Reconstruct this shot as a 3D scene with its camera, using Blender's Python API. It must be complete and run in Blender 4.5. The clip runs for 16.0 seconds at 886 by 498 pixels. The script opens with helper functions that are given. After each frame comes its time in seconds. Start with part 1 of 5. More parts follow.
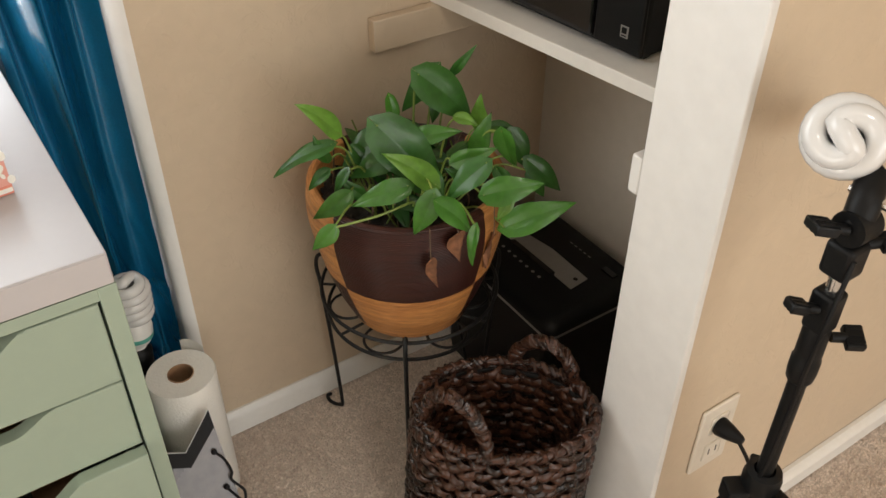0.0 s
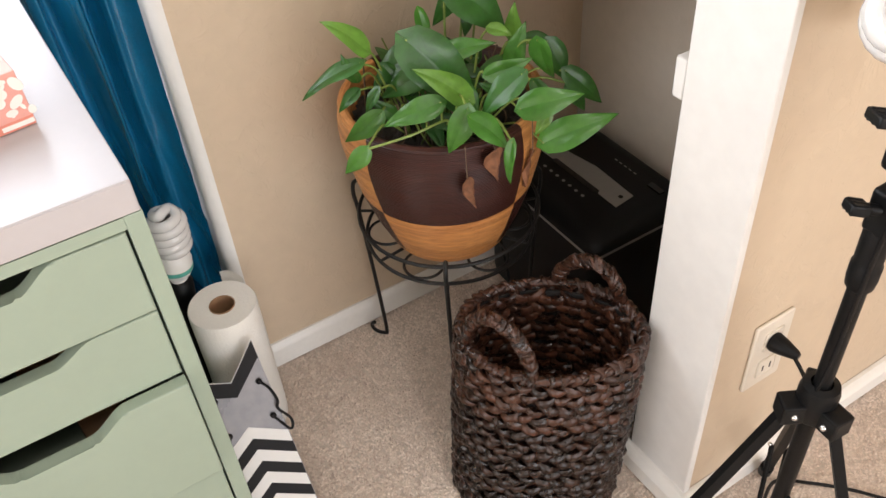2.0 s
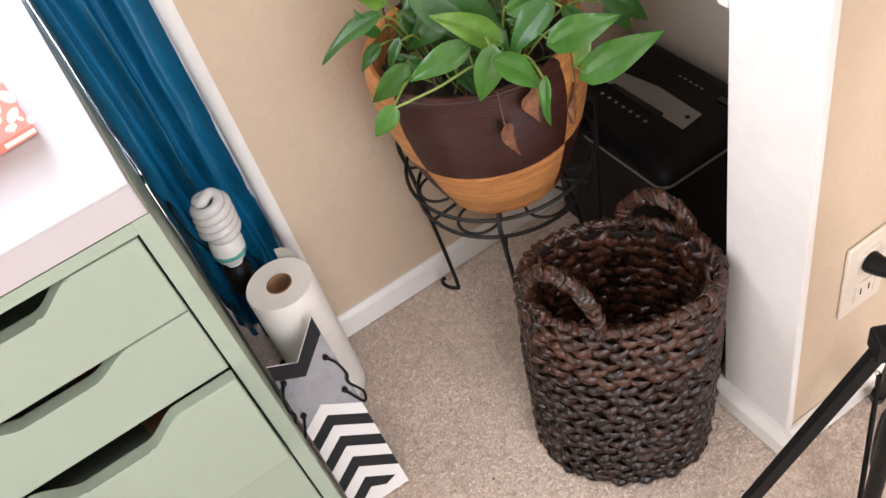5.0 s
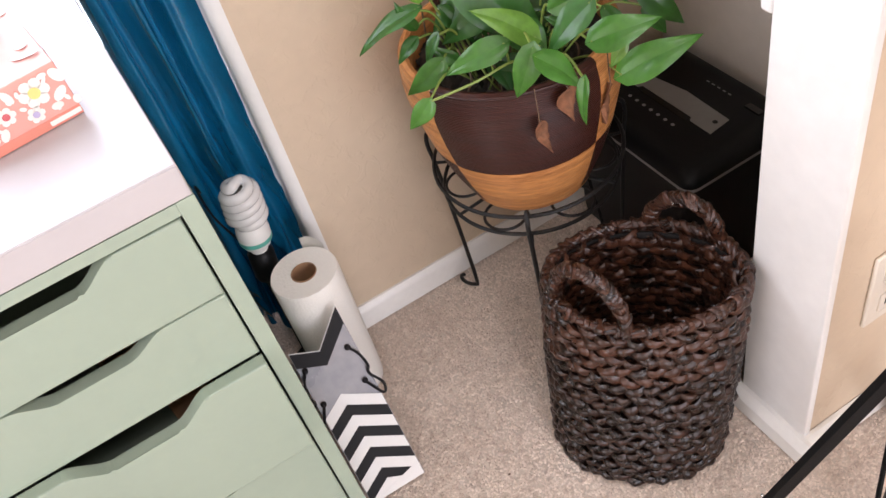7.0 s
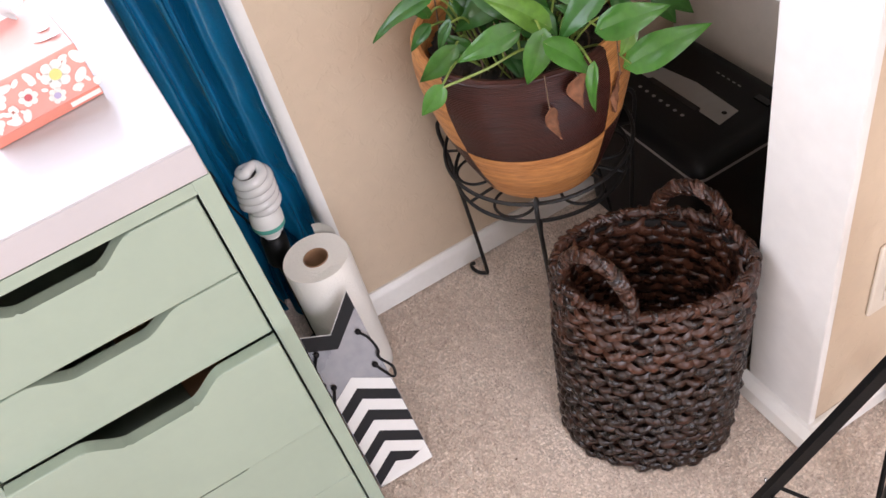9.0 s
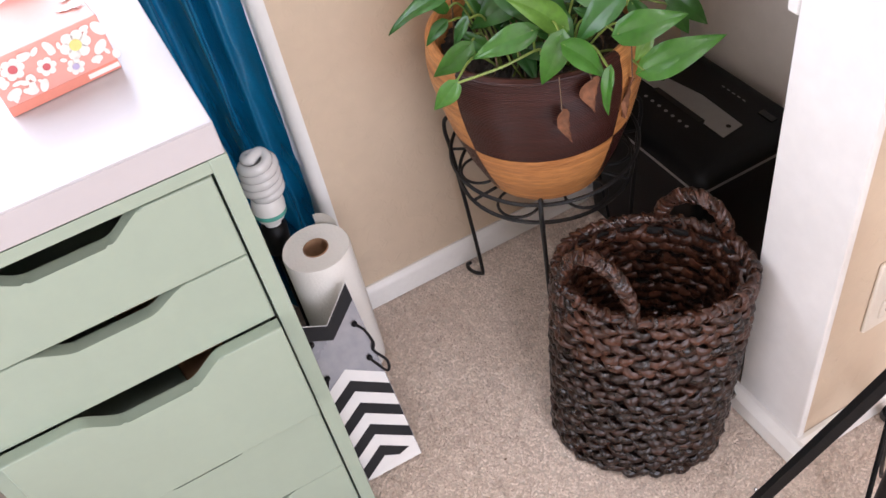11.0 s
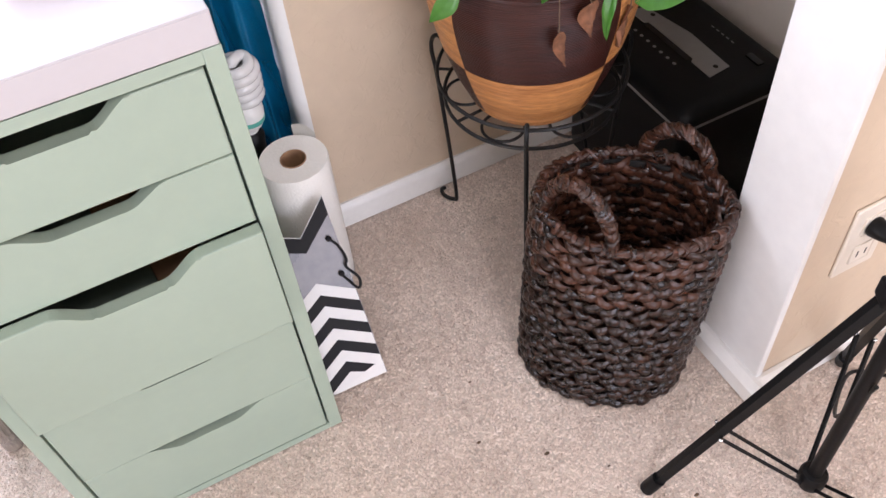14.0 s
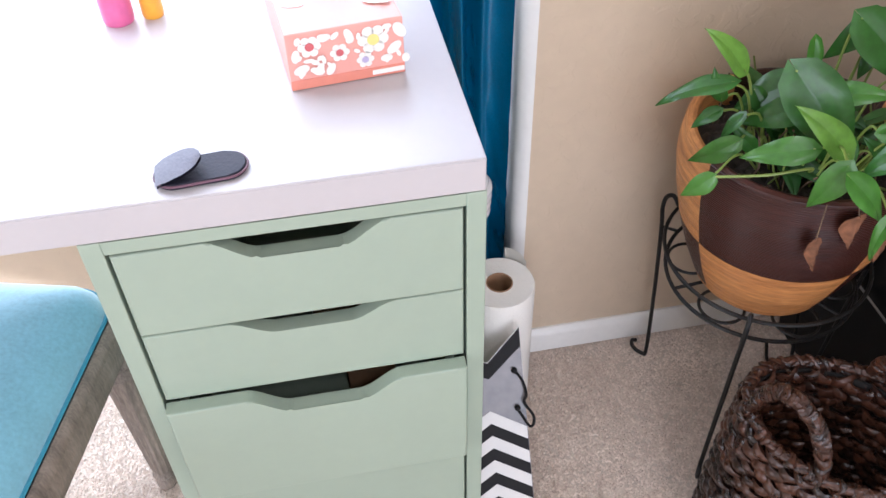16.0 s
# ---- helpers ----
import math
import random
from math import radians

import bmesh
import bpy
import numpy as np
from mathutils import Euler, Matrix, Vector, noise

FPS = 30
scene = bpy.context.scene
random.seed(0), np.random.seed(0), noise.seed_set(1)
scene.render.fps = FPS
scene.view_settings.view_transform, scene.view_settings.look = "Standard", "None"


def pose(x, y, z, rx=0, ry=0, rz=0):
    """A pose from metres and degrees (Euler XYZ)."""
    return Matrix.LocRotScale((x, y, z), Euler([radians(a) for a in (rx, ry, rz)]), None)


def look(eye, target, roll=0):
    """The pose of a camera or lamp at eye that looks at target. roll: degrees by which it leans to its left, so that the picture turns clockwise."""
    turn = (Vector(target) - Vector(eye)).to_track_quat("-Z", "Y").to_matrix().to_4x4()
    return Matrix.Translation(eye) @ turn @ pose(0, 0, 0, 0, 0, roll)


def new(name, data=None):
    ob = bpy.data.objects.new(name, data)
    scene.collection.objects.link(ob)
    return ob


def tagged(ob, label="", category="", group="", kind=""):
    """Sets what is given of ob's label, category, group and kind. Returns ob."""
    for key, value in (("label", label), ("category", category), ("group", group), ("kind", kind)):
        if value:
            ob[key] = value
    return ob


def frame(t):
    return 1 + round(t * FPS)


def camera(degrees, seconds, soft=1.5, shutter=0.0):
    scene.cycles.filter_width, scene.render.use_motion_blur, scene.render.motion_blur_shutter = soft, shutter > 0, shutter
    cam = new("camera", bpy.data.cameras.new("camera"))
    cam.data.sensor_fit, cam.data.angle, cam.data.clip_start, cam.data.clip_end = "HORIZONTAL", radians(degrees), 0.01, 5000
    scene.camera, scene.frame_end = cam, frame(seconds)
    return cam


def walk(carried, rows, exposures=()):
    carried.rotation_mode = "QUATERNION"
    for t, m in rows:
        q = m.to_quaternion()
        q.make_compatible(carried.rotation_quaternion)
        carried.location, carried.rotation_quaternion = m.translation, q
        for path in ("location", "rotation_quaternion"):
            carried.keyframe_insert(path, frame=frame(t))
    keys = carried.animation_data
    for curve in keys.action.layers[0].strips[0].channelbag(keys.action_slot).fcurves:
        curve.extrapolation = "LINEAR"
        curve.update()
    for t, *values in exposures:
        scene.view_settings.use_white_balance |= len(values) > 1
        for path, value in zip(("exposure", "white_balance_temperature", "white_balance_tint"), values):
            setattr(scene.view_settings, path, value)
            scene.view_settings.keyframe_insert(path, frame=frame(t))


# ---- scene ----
cam = camera(53.9, 16.0)
PATH = [
    (0, (-0.095, -0.706, 1.253), (0.779, 0.599, 0.015), 0.3),
    (0.5, (-0.091, -0.7, 1.24), (0.741, 0.617, -0.014), -0.8),
    (1, (-0.084, -0.696, 1.237), (0.719, 0.627, -0.03), -1.6),
    (1.5, (-0.088, -0.695, 1.234), (0.708, 0.612, -0.053), -1.5),
    (2, (-0.074, -0.699, 1.217), (0.649, 0.585, -0.135), -4.6),
    (2.5, (-0.026, -0.695, 1.202), (0.614, 0.62, -0.162), -10.4),
    (3, (0.011, -0.689, 1.185), (0.564, 0.642, -0.202), -15.8),
    (3.5, (0.019, -0.691, 1.18), (0.513, 0.635, -0.233), -18.3),
    (4, (0.018, -0.685, 1.175), (0.511, 0.616, -0.261), -18.1),
    (4.5, (0.022, -0.681, 1.181), (0.501, 0.643, -0.239), -18.8),
    (4.7, (0.023, -0.674, 1.181), (0.483, 0.649, -0.247), -19.1),
    (7, (-0.013, -0.662, 1.189), (0.438, 0.664, -0.239), -16.7),
    (7.5, (-0.019, -0.662, 1.186), (0.431, 0.662, -0.244), -16.8),
    (8, (-0.021, -0.666, 1.186), (0.428, 0.649, -0.252), -16.5),
    (8.5, (-0.021, -0.666, 1.186), (0.422, 0.653, -0.251), -16.3),
    (9, (-0.023, -0.683, 1.19), (0.403, 0.652, -0.236), -16.9),
    (11.3, (-0.065, -0.677, 1.188), (0.438, 0.632, -0.238), -10.6),
    (11.5, (-0.072, -0.678, 1.191), (0.455, 0.614, -0.242), -9.2),
    (12, (-0.092, -0.693, 1.183), (0.409, 0.543, -0.307), -10.6),
    (12.5, (-0.108, -0.691, 1.177), (0.434, 0.473, -0.356), -7.3),
    (13, (-0.112, -0.689, 1.174), (0.457, 0.456, -0.364), -6.2),
    (13.5, (-0.104, -0.681, 1.171), (0.443, 0.471, -0.37), -7.1),
    (14, (-0.095, -0.669, 1.17), (0.41, 0.511, -0.364), -6.0),
    (14.5, (-0.107, -0.659, 1.178), (0.255, 0.628, -0.31), -6.5),
    (15, (-0.12, -0.656, 1.183), (0.147, 0.667, -0.294), -5.2),
    (15.5, (-0.125, -0.635, 1.208), (0.105, 0.763, -0.204), -3.4),
    (16, (-0.141, -0.58, 1.209), (0.098, 0.841, -0.178), -1.5),
]
EXPOSURE = [(0, -1.36, 6800, 9), (0.5, -1.24, 6550, 10), (1.5, -0.92, 6450, 12), (3.5, -0.63, 6300, 15), (7, -0.62, 6150, 19), (12.5, -0.68, 5900, 20), (14, -0.60, 5850, 20), (15, -0.56, 5750, 18), (16, -0.70, 5650, 16)]
walk(cam, [(t, look(eye, target, roll)) for t, eye, target, roll in PATH], EXPOSURE)

# ---- light ----
world = bpy.data.worlds.new("daylight")
scene.world = world
world.use_nodes = True
wn, wl = world.node_tree.nodes, world.node_tree.links
sky = wn.new("ShaderNodeTexSky")
sky.sky_type, sky.sun_disc, sky.sun_elevation, sky.sun_rotation = "NISHITA", False, radians(25), radians(-121)
wl.new(sky.outputs[0], wn["Background"].inputs[0])
wn["Background"].inputs[1].default_value = 0.10


def window_light(name, m, width, height, power, colour):
    lamp = bpy.data.lights.new(name, "AREA")
    lamp.shape, lamp.size, lamp.size_y, lamp.energy, lamp.color = "RECTANGLE", width, height, power, colour
    ob = new(name, lamp)
    ob.matrix_world = m
    return ob


# daylight through the windows behind and beside the desk; the one at the room's far side is unseen, added as soft fill
window_light("desk_window_light", look((-0.662, 0.612, 1.135), (-0.602, -1.0, 0.90)), 1.43, 1.79, 90, (0.92, 0.965, 1.0))
window_light("side_window_light", look((-2.46, -1.0, 0.65), (0.2, -0.2, 0.6)), 1.7, 0.96, 42, (0.97, 0.985, 1.0))
window_light("far_fill_light", look((0.15, -4.62, 1.35), (0.35, 0.0, 0.8)), 4.0, 1.6, 215, (0.985, 0.985, 0.985))
# low sun through the unseen side opening, added to brighten the carpet by the chair
sun = bpy.data.lights.new("sun", "SUN")
sun.energy, sun.angle, sun.color = 5.0, radians(0.6), (1.0, 0.96, 0.90)
new("sun", sun).matrix_world = look((-4.60, -2.44, 2.175), (-0.60, -0.04, 0.0))
# the room's ceiling lamp
CEILING_LAMP = (0.10, -1.50)
lamp_disc = window_light("ceiling_lamp_light", look((*CEILING_LAMP, 2.365), (*CEILING_LAMP, 0.0)), 0.30, 0.30, 18, (1.0, 0.965, 0.91))
lamp_disc.data.shape = "DISK"

# ---- materials ----


def mat(name, colour, rough=0.5, metal=0.0, vary=0.15, scale=8.0, fine=90.0, bump=0.15, tint=None, rand=0.0, sheen=0.0, coat=0.0, stretch=(1, 1, 1), island=False, trans=0.0):
    m = bpy.data.materials.new(name)
    m.use_nodes = True
    n, l = m.node_tree.nodes, m.node_tree.links
    p = n["Principled BSDF"]
    p.inputs["Roughness"].default_value, p.inputs["Metallic"].default_value = rough, metal
    p.inputs["Sheen Weight"].default_value, p.inputs["Coat Weight"].default_value = sheen, coat
    p.inputs["Coat Roughness"].default_value = 0.12
    co, mp = n.new("ShaderNodeTexCoord"), n.new("ShaderNodeMapping")
    mp.inputs["Scale"].default_value = stretch
    l.new(co.outputs["Object"], mp.inputs[0])
    big, small = n.new("ShaderNodeTexNoise"), n.new("ShaderNodeTexNoise")
    for node, s in ((big, scale), (small, fine)):
        node.inputs["Scale"].default_value = s
        node.inputs["Detail"].default_value = 5.0
        l.new(mp.outputs[0], node.inputs["Vector"])
    mix = n.new("ShaderNodeMix")
    mix.data_type = "RGBA"
    dark = tint or tuple(c * (1 - vary * 1.6) for c in colour)
    mix.inputs["A"].default_value = (*dark, 1)
    mix.inputs["B"].default_value = (*(min(1, c * (1 + vary * 0.6)) for c in colour), 1)
    add = n.new("ShaderNodeMath")
    add.operation = "ADD"
    half = n.new("ShaderNodeMath")
    half.operation, half.inputs[1].default_value = "MULTIPLY_ADD", 0.55
    half.inputs[2].default_value = -0.02
    other = n.new("ShaderNodeMath")
    other.operation, other.inputs[1].default_value = "MULTIPLY", 0.45
    l.new(big.outputs["Fac"], half.inputs[0])
    l.new(small.outputs["Fac"], other.inputs[0])
    l.new(half.outputs[0], add.inputs[0])
    l.new(other.outputs[0], add.inputs[1])
    ramp = n.new("ShaderNodeMapRange")
    ramp.inputs["From Min"].default_value, ramp.inputs["From Max"].default_value = 0.3, 0.7
    l.new(add.outputs[0], ramp.inputs["Value"])
    last = ramp.outputs[0]
    if rand or island:
        src = n.new("ShaderNodeNewGeometry").outputs["Random Per Island"] if island else n.new("ShaderNodeObjectInfo").outputs["Random"]
        mr = n.new("ShaderNodeMath")
        mr.operation, mr.inputs[1].default_value = "MULTIPLY_ADD", rand
        l.new(src, mr.inputs[0])
        sub = n.new("ShaderNodeMath")
        sub.operation, sub.inputs[1].default_value = "SUBTRACT", rand / 2
        l.new(last, mr.inputs[2])
        l.new(mr.outputs[0], sub.inputs[0])
        sub.use_clamp = True
        last = sub.outputs[0]
    l.new(last, mix.inputs["Factor"])
    l.new(mix.outputs["Result"], p.inputs["Base Color"])
    rr = n.new("ShaderNodeMapRange")
    rr.inputs["To Min"].default_value, rr.inputs["To Max"].default_value = max(0.02, rough * 0.85), min(1, rough * 1.15)
    l.new(add.outputs[0], rr.inputs["Value"])
    l.new(rr.outputs[0], p.inputs["Roughness"])
    if bump:
        b = n.new("ShaderNodeBump")
        b.inputs["Strength"].default_value, b.inputs["Distance"].default_value = bump, 0.002
        l.new(small.outputs["Fac"], b.inputs["Height"])
        l.new(b.outputs[0], p.inputs["Normal"])
    if trans:
        tr, ms = n.new("ShaderNodeBsdfTranslucent"), n.new("ShaderNodeMixShader")
        ms.inputs[0].default_value = trans
        l.new(mix.outputs["Result"], tr.inputs[0])
        l.new(p.outputs[0], ms.inputs[1])
        l.new(tr.outputs[0], ms.inputs[2])
        l.new(ms.outputs[0], n["Material Output"].inputs[0])
    return m


def wall_paint(name, colour, relief=0.22):
    """Satin wall paint over a hand-trowelled texture of low, flattened blobs."""
    m = mat(name, colour, 0.55, vary=0.05, scale=3, fine=40, bump=0)
    n, l = m.node_tree.nodes, m.node_tree.links
    p = n["Principled BSDF"]
    co = n.new("ShaderNodeTexCoord")
    a, c = n.new("ShaderNodeTexNoise"), n.new("ShaderNodeTexNoise")
    a.inputs["Scale"].default_value, a.inputs["Detail"].default_value, a.inputs["Distortion"].default_value = 34, 4, 1.2
    c.inputs["Scale"].default_value, c.inputs["Detail"].default_value = 260, 3
    for node in (a, c):
        l.new(co.outputs["Object"], node.inputs["Vector"])
    flat = n.new("ShaderNodeMapRange")
    flat.interpolation_type = "SMOOTHSTEP"
    flat.inputs["From Min"].default_value, flat.inputs["From Max"].default_value = 0.52, 0.62
    l.new(a.outputs["Fac"], flat.inputs["Value"])
    s = n.new("ShaderNodeMath")
    s.operation, s.inputs[1].default_value = "MULTIPLY_ADD", 0.25
    l.new(c.outputs["Fac"], s.inputs[0])
    l.new(flat.outputs[0], s.inputs[2])
    b = n.new("ShaderNodeBump")
    b.inputs["Strength"].default_value, b.inputs["Distance"].default_value = relief, 0.0012
    l.new(s.outputs[0], b.inputs["Height"])
    l.new(b.outputs[0], p.inputs["Normal"])
    return m


def coil(name, light, dark, rough):
    """Thin cane wound round and round: fine level ridges with broken streaks of colour."""
    m = mat(name, light, rough, vary=0.2, tint=dark, scale=9, fine=70, bump=0, stretch=(1, 1, 14))
    n, l = m.node_tree.nodes, m.node_tree.links
    co, wv = n.new("ShaderNodeTexCoord"), n.new("ShaderNodeTexWave")
    wv.bands_direction, wv.wave_profile = "Z", "SIN"
    wv.inputs["Scale"].default_value, wv.inputs["Distortion"].default_value, wv.inputs["Detail"].default_value, wv.inputs["Detail Scale"].default_value = 115, 2.6, 2, 0.3
    l.new(co.outputs["Object"], wv.inputs["Vector"])
    b = n.new("ShaderNodeBump")
    b.inputs["Strength"].default_value, b.inputs["Distance"].default_value = 0.60, 0.0011
    l.new(wv.outputs["Fac"], b.inputs["Height"])
    l.new(b.outputs[0], n["Principled BSDF"].inputs["Normal"])
    return m


TAN = wall_paint("tan_wall_paint", (0.595, 0.475, 0.345), 0.30)
CREAM = wall_paint("white_wall_paint", (0.78, 0.765, 0.74), 0.09)
PALE = wall_paint("pale_alcove_paint", (0.62, 0.57, 0.50))
TRIM = mat("white_trim_enamel", (0.80, 0.78, 0.74), 0.35, vary=0.04, bump=0.05)
CEIL = mat("ceiling_paint", (0.80, 0.79, 0.76), 0.8, vary=0.03)
CARPET = mat("carpet_backing", (0.72, 0.615, 0.52), 0.95, vary=0.2, scale=30, fine=400, bump=0.4)
PILE = mat("carpet_pile", (0.80, 0.685, 0.59), 0.95, vary=0.12, scale=5, fine=60, bump=0, rand=0.9, island=True, sheen=0.3, tint=(0.56, 0.445, 0.365))
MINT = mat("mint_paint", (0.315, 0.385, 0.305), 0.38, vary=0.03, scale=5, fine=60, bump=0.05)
# darker copy of the mint: shade inside the unit is put into the colour
MINT_SHADE = mat("mint_inside_shade", (0.25, 0.30, 0.23), 0.6, vary=0.05)
WHITETOP = mat("white_laminate", (0.48, 0.455, 0.462), 0.33, vary=0.02, bump=0.02)
BROWN = coil("dark_cane", (0.058, 0.016, 0.011), (0.020, 0.0065, 0.005), 0.36)
CANE = coil("natural_cane", (0.74, 0.35, 0.115), (0.26, 0.080, 0.016), 0.42)
SOIL = mat("potting_soil", (0.030, 0.020, 0.014), 0.95, vary=0.5, scale=40, fine=160, bump=1.0)
IRON = mat("black_iron", (0.010, 0.0095, 0.0095), 0.45, 0.0, vary=0.2, bump=0.1)
PLASTIC = mat("black_plastic", (0.005, 0.005, 0.0053), 0.46, vary=0.15, fine=300, bump=0.12)
PLASTIC.node_tree.nodes["Principled BSDF"].inputs["Specular IOR Level"].default_value = 0.2
GLOSSY = mat("gloss_black_plastic", (0.008, 0.008, 0.009), 0.12, vary=0.1, bump=0)
GREYPL = mat("grey_label_plastic", (0.27, 0.26, 0.25), 0.35, 0.3, vary=0.06, bump=0.03)
STEEL = mat("bright_steel", (0.7, 0.7, 0.7), 0.22, 1.0, vary=0.05, bump=0)
STRAND = mat("water_hyacinth", (0.052, 0.0195, 0.0105), 0.28, vary=0.7, scale=55, fine=200, bump=0.45, rand=0.8, island=True, tint=(0.008, 0.0032, 0.0018), stretch=(0.7, 0.7, 1.3))
STRAND.node_tree.nodes["Principled BSDF"].inputs["Specular IOR Level"].default_value = 0.48
GAP_SHADE = mat("basket_gap_shade", (0.006, 0.004, 0.003), 0.9, vary=0.3)
PAPER = mat("paper_towel", (0.83, 0.80, 0.74), 0.9, vary=0.03, fine=240, bump=0.5)
CARD = mat("brown_cardboard", (0.34, 0.19, 0.10), 0.85, vary=0.15)
GLASSW = mat("bulb_glass", (0.68, 0.67, 0.66), 0.16, vary=0.02, bump=0, coat=0.5)
BULBPL = mat("white_bulb_plastic", (0.80, 0.79, 0.76), 0.35, vary=0.03, bump=0)
GREENBAND = mat("green_band", (0.10, 0.42, 0.34), 0.4, bump=0)
BAGGREY = mat("satin_grey_paper", (0.20, 0.175, 0.17), 0.28, vary=0.3, scale=14, fine=30, bump=0.08, tint=(0.07, 0.066, 0.075))
BAGBLACK = mat("black_print", (0.012, 0.011, 0.012), 0.6, vary=0.2, bump=0.05)
BAGBLACK.node_tree.nodes["Principled BSDF"].inputs["Specular IOR Level"].default_value = 0.2
BAGWHITE = mat("white_print", (0.67, 0.65, 0.625), 0.4, vary=0.03, bump=0.05)
TEALC = mat("teal_satin", (0.007, 0.155, 0.300), 0.24, 0.0, vary=0.2, scale=6, fine=420, bump=0.04, coat=1.0, trans=0.14)
TEALV = mat("teal_velvet", (0.20, 0.46, 0.57), 0.7, vary=0.18, scale=9, fine=200, bump=0.15, sheen=0.6)
TEALP = mat("teal_piping", (0.05, 0.28, 0.40), 0.7, vary=0.1)
DRIFT = mat("weathered_wood", (0.31, 0.255, 0.21), 0.6, vary=0.3, scale=7, fine=60, bump=0.4, stretch=(6, 6, 1), tint=(0.11, 0.088, 0.072))
RED = mat("coral_card", (0.76, 0.36, 0.30), 0.5, vary=0.05, bump=0.03)
REDDARK = mat("coral_band", (0.70, 0.25, 0.18), 0.5, vary=0.05, bump=0.03)
PETAL = mat("white_print_petal", (0.80, 0.78, 0.72), 0.5, vary=0.03, bump=0)
YELLOW = mat("yellow_print", (0.83, 0.66, 0.22), 0.5, vary=0.05, bump=0)
LILAC = mat("lilac_print", (0.48, 0.42, 0.62), 0.5, vary=0.05, bump=0)
ROSE = mat("rose_print", (0.55, 0.12, 0.13), 0.5, vary=0.05, bump=0)
TISSUE = mat("tissue", (0.86, 0.86, 0.86), 0.9, vary=0.02, fine=60, bump=0.2, trans=0.3)
CASE = mat("slate_leather", (0.014, 0.013, 0.026), 0.6, vary=0.2, fine=300, bump=0.25)
# paler than the pad: light on the flap's top put into the colour
CASEL = mat("lit_leather_flap", (0.32, 0.32, 0.38), 0.5, vary=0.15, fine=300, bump=0.25)
CASER = mat("wine_edging", (0.15, 0.07, 0.10), 0.55, vary=0.15)
PINK = mat("pink_plastic", (0.75, 0.16, 0.36), 0.3, bump=0)
ORANGE = mat("amber_plastic", (0.85, 0.42, 0.04), 0.3, bump=0)
DEAD = mat("withered_leaf", (0.25, 0.105, 0.05), 0.7, vary=0.35, scale=40, fine=150, bump=0.5)
STEM = mat("green_stem", (0.22, 0.30, 0.06), 0.45, vary=0.2)
TWIG = mat("dry_stem", (0.13, 0.08, 0.045), 0.8, vary=0.3)
PLATE = mat("ivory_plate", (0.70, 0.63, 0.53), 0.35, vary=0.03, bump=0)


def leaf_mat(name, colour):
    return mat(name, colour, 0.33, vary=0.22, scale=26, fine=120, bump=0.15, coat=0.08, trans=0.20, rand=0.6)


for m_ in (CASE, BROWN, IRON):
    m_.node_tree.nodes["Principled BSDF"].inputs["Specular IOR Level"].default_value = 0.34
LEAVES = [leaf_mat("deep_green_leaf", (0.021, 0.080, 0.016)), leaf_mat("green_leaf", (0.036, 0.132, 0.020)),
          leaf_mat("fresh_green_leaf", (0.066, 0.210, 0.026)), leaf_mat("light_green_leaf", (0.155, 0.330, 0.046))]

# ---- helpers ----


def part(name, bm, material, parent=None, label="", smooth=40):
    me = bpy.data.meshes.new(name)
    bm.normal_update()
    bm.faces.index_update()
    keep = bm.faces.layers.int.get("flat")
    round_faces = [not (keep and f[keep]) for f in bm.faces]
    bm.to_mesh(me)
    bm.free()
    for mt in (material if isinstance(material, (list, tuple)) else (material,)):
        me.materials.append(mt)
    ob = new(name, me)
    if parent:
        ob.parent = parent
    if label:
        ob["label"] = label
    if smooth:
        me.set_sharp_from_angle(angle=radians(smooth))
        me.polygons.foreach_set("use_smooth", round_faces)
    return ob


def thing(name, label, category, group="", kind=""):
    return tagged(new(name), label, category, group, kind)


def setting(name, bm, material, label, category, smooth=30):
    return tagged(part(name, bm, material, None, "", smooth), label, category, "", "structure")


def box(a, b, bevel=0.0, seg=2, bm=None):
    bm = bm or bmesh.new()
    c, s = [(p + q) / 2 for p, q in zip(a, b)], [abs(q - p) for p, q in zip(a, b)]
    got = bmesh.ops.create_cube(bm, size=1, matrix=Matrix.LocRotScale(c, None, s))
    if bevel:
        edges = list({e for v in got["verts"] for e in v.link_edges})
        bmesh.ops.bevel(bm, geom=edges, offset=bevel, segments=seg, profile=0.5, affect="EDGES")
        flat_sides(bm, bevel)
    return bm


def flat_sides(bm, bevel):
    """Marks the broad faces of an eased piece, so that they are shaded flat."""
    layer = bm.faces.layers.int.get("flat") or bm.faces.layers.int.new("flat")
    for f in bm.faces:
        f[layer] = 1 if min(e.calc_length() for e in f.edges) > bevel * 1.3 or len(f.verts) > 6 else 0


def lathe(profile, n=48, centre=(0, 0, 0), a0=0.0, a1=360.0, bm=None):
    """Turn a profile of (radius, height) round the upright axis through centre."""
    bm = bm or bmesh.new()
    full = abs(a1 - a0) > 359.9
    rows = []
    for r, z in profile:
        rows.append([bm.verts.new((centre[0] + r * math.cos(radians(a0 + (a1 - a0) * k / n)), centre[1] + r * math.sin(radians(a0 + (a1 - a0) * k / n)), centre[2] + z)) for k in range(n if full else n + 1)])
    for p, q in zip(rows, rows[1:]):
        m = len(p)
        for k in range(m if full else m - 1):
            j = (k + 1) % m
            bm.faces.new((p[k], p[j], q[j], q[k]))
    return bm


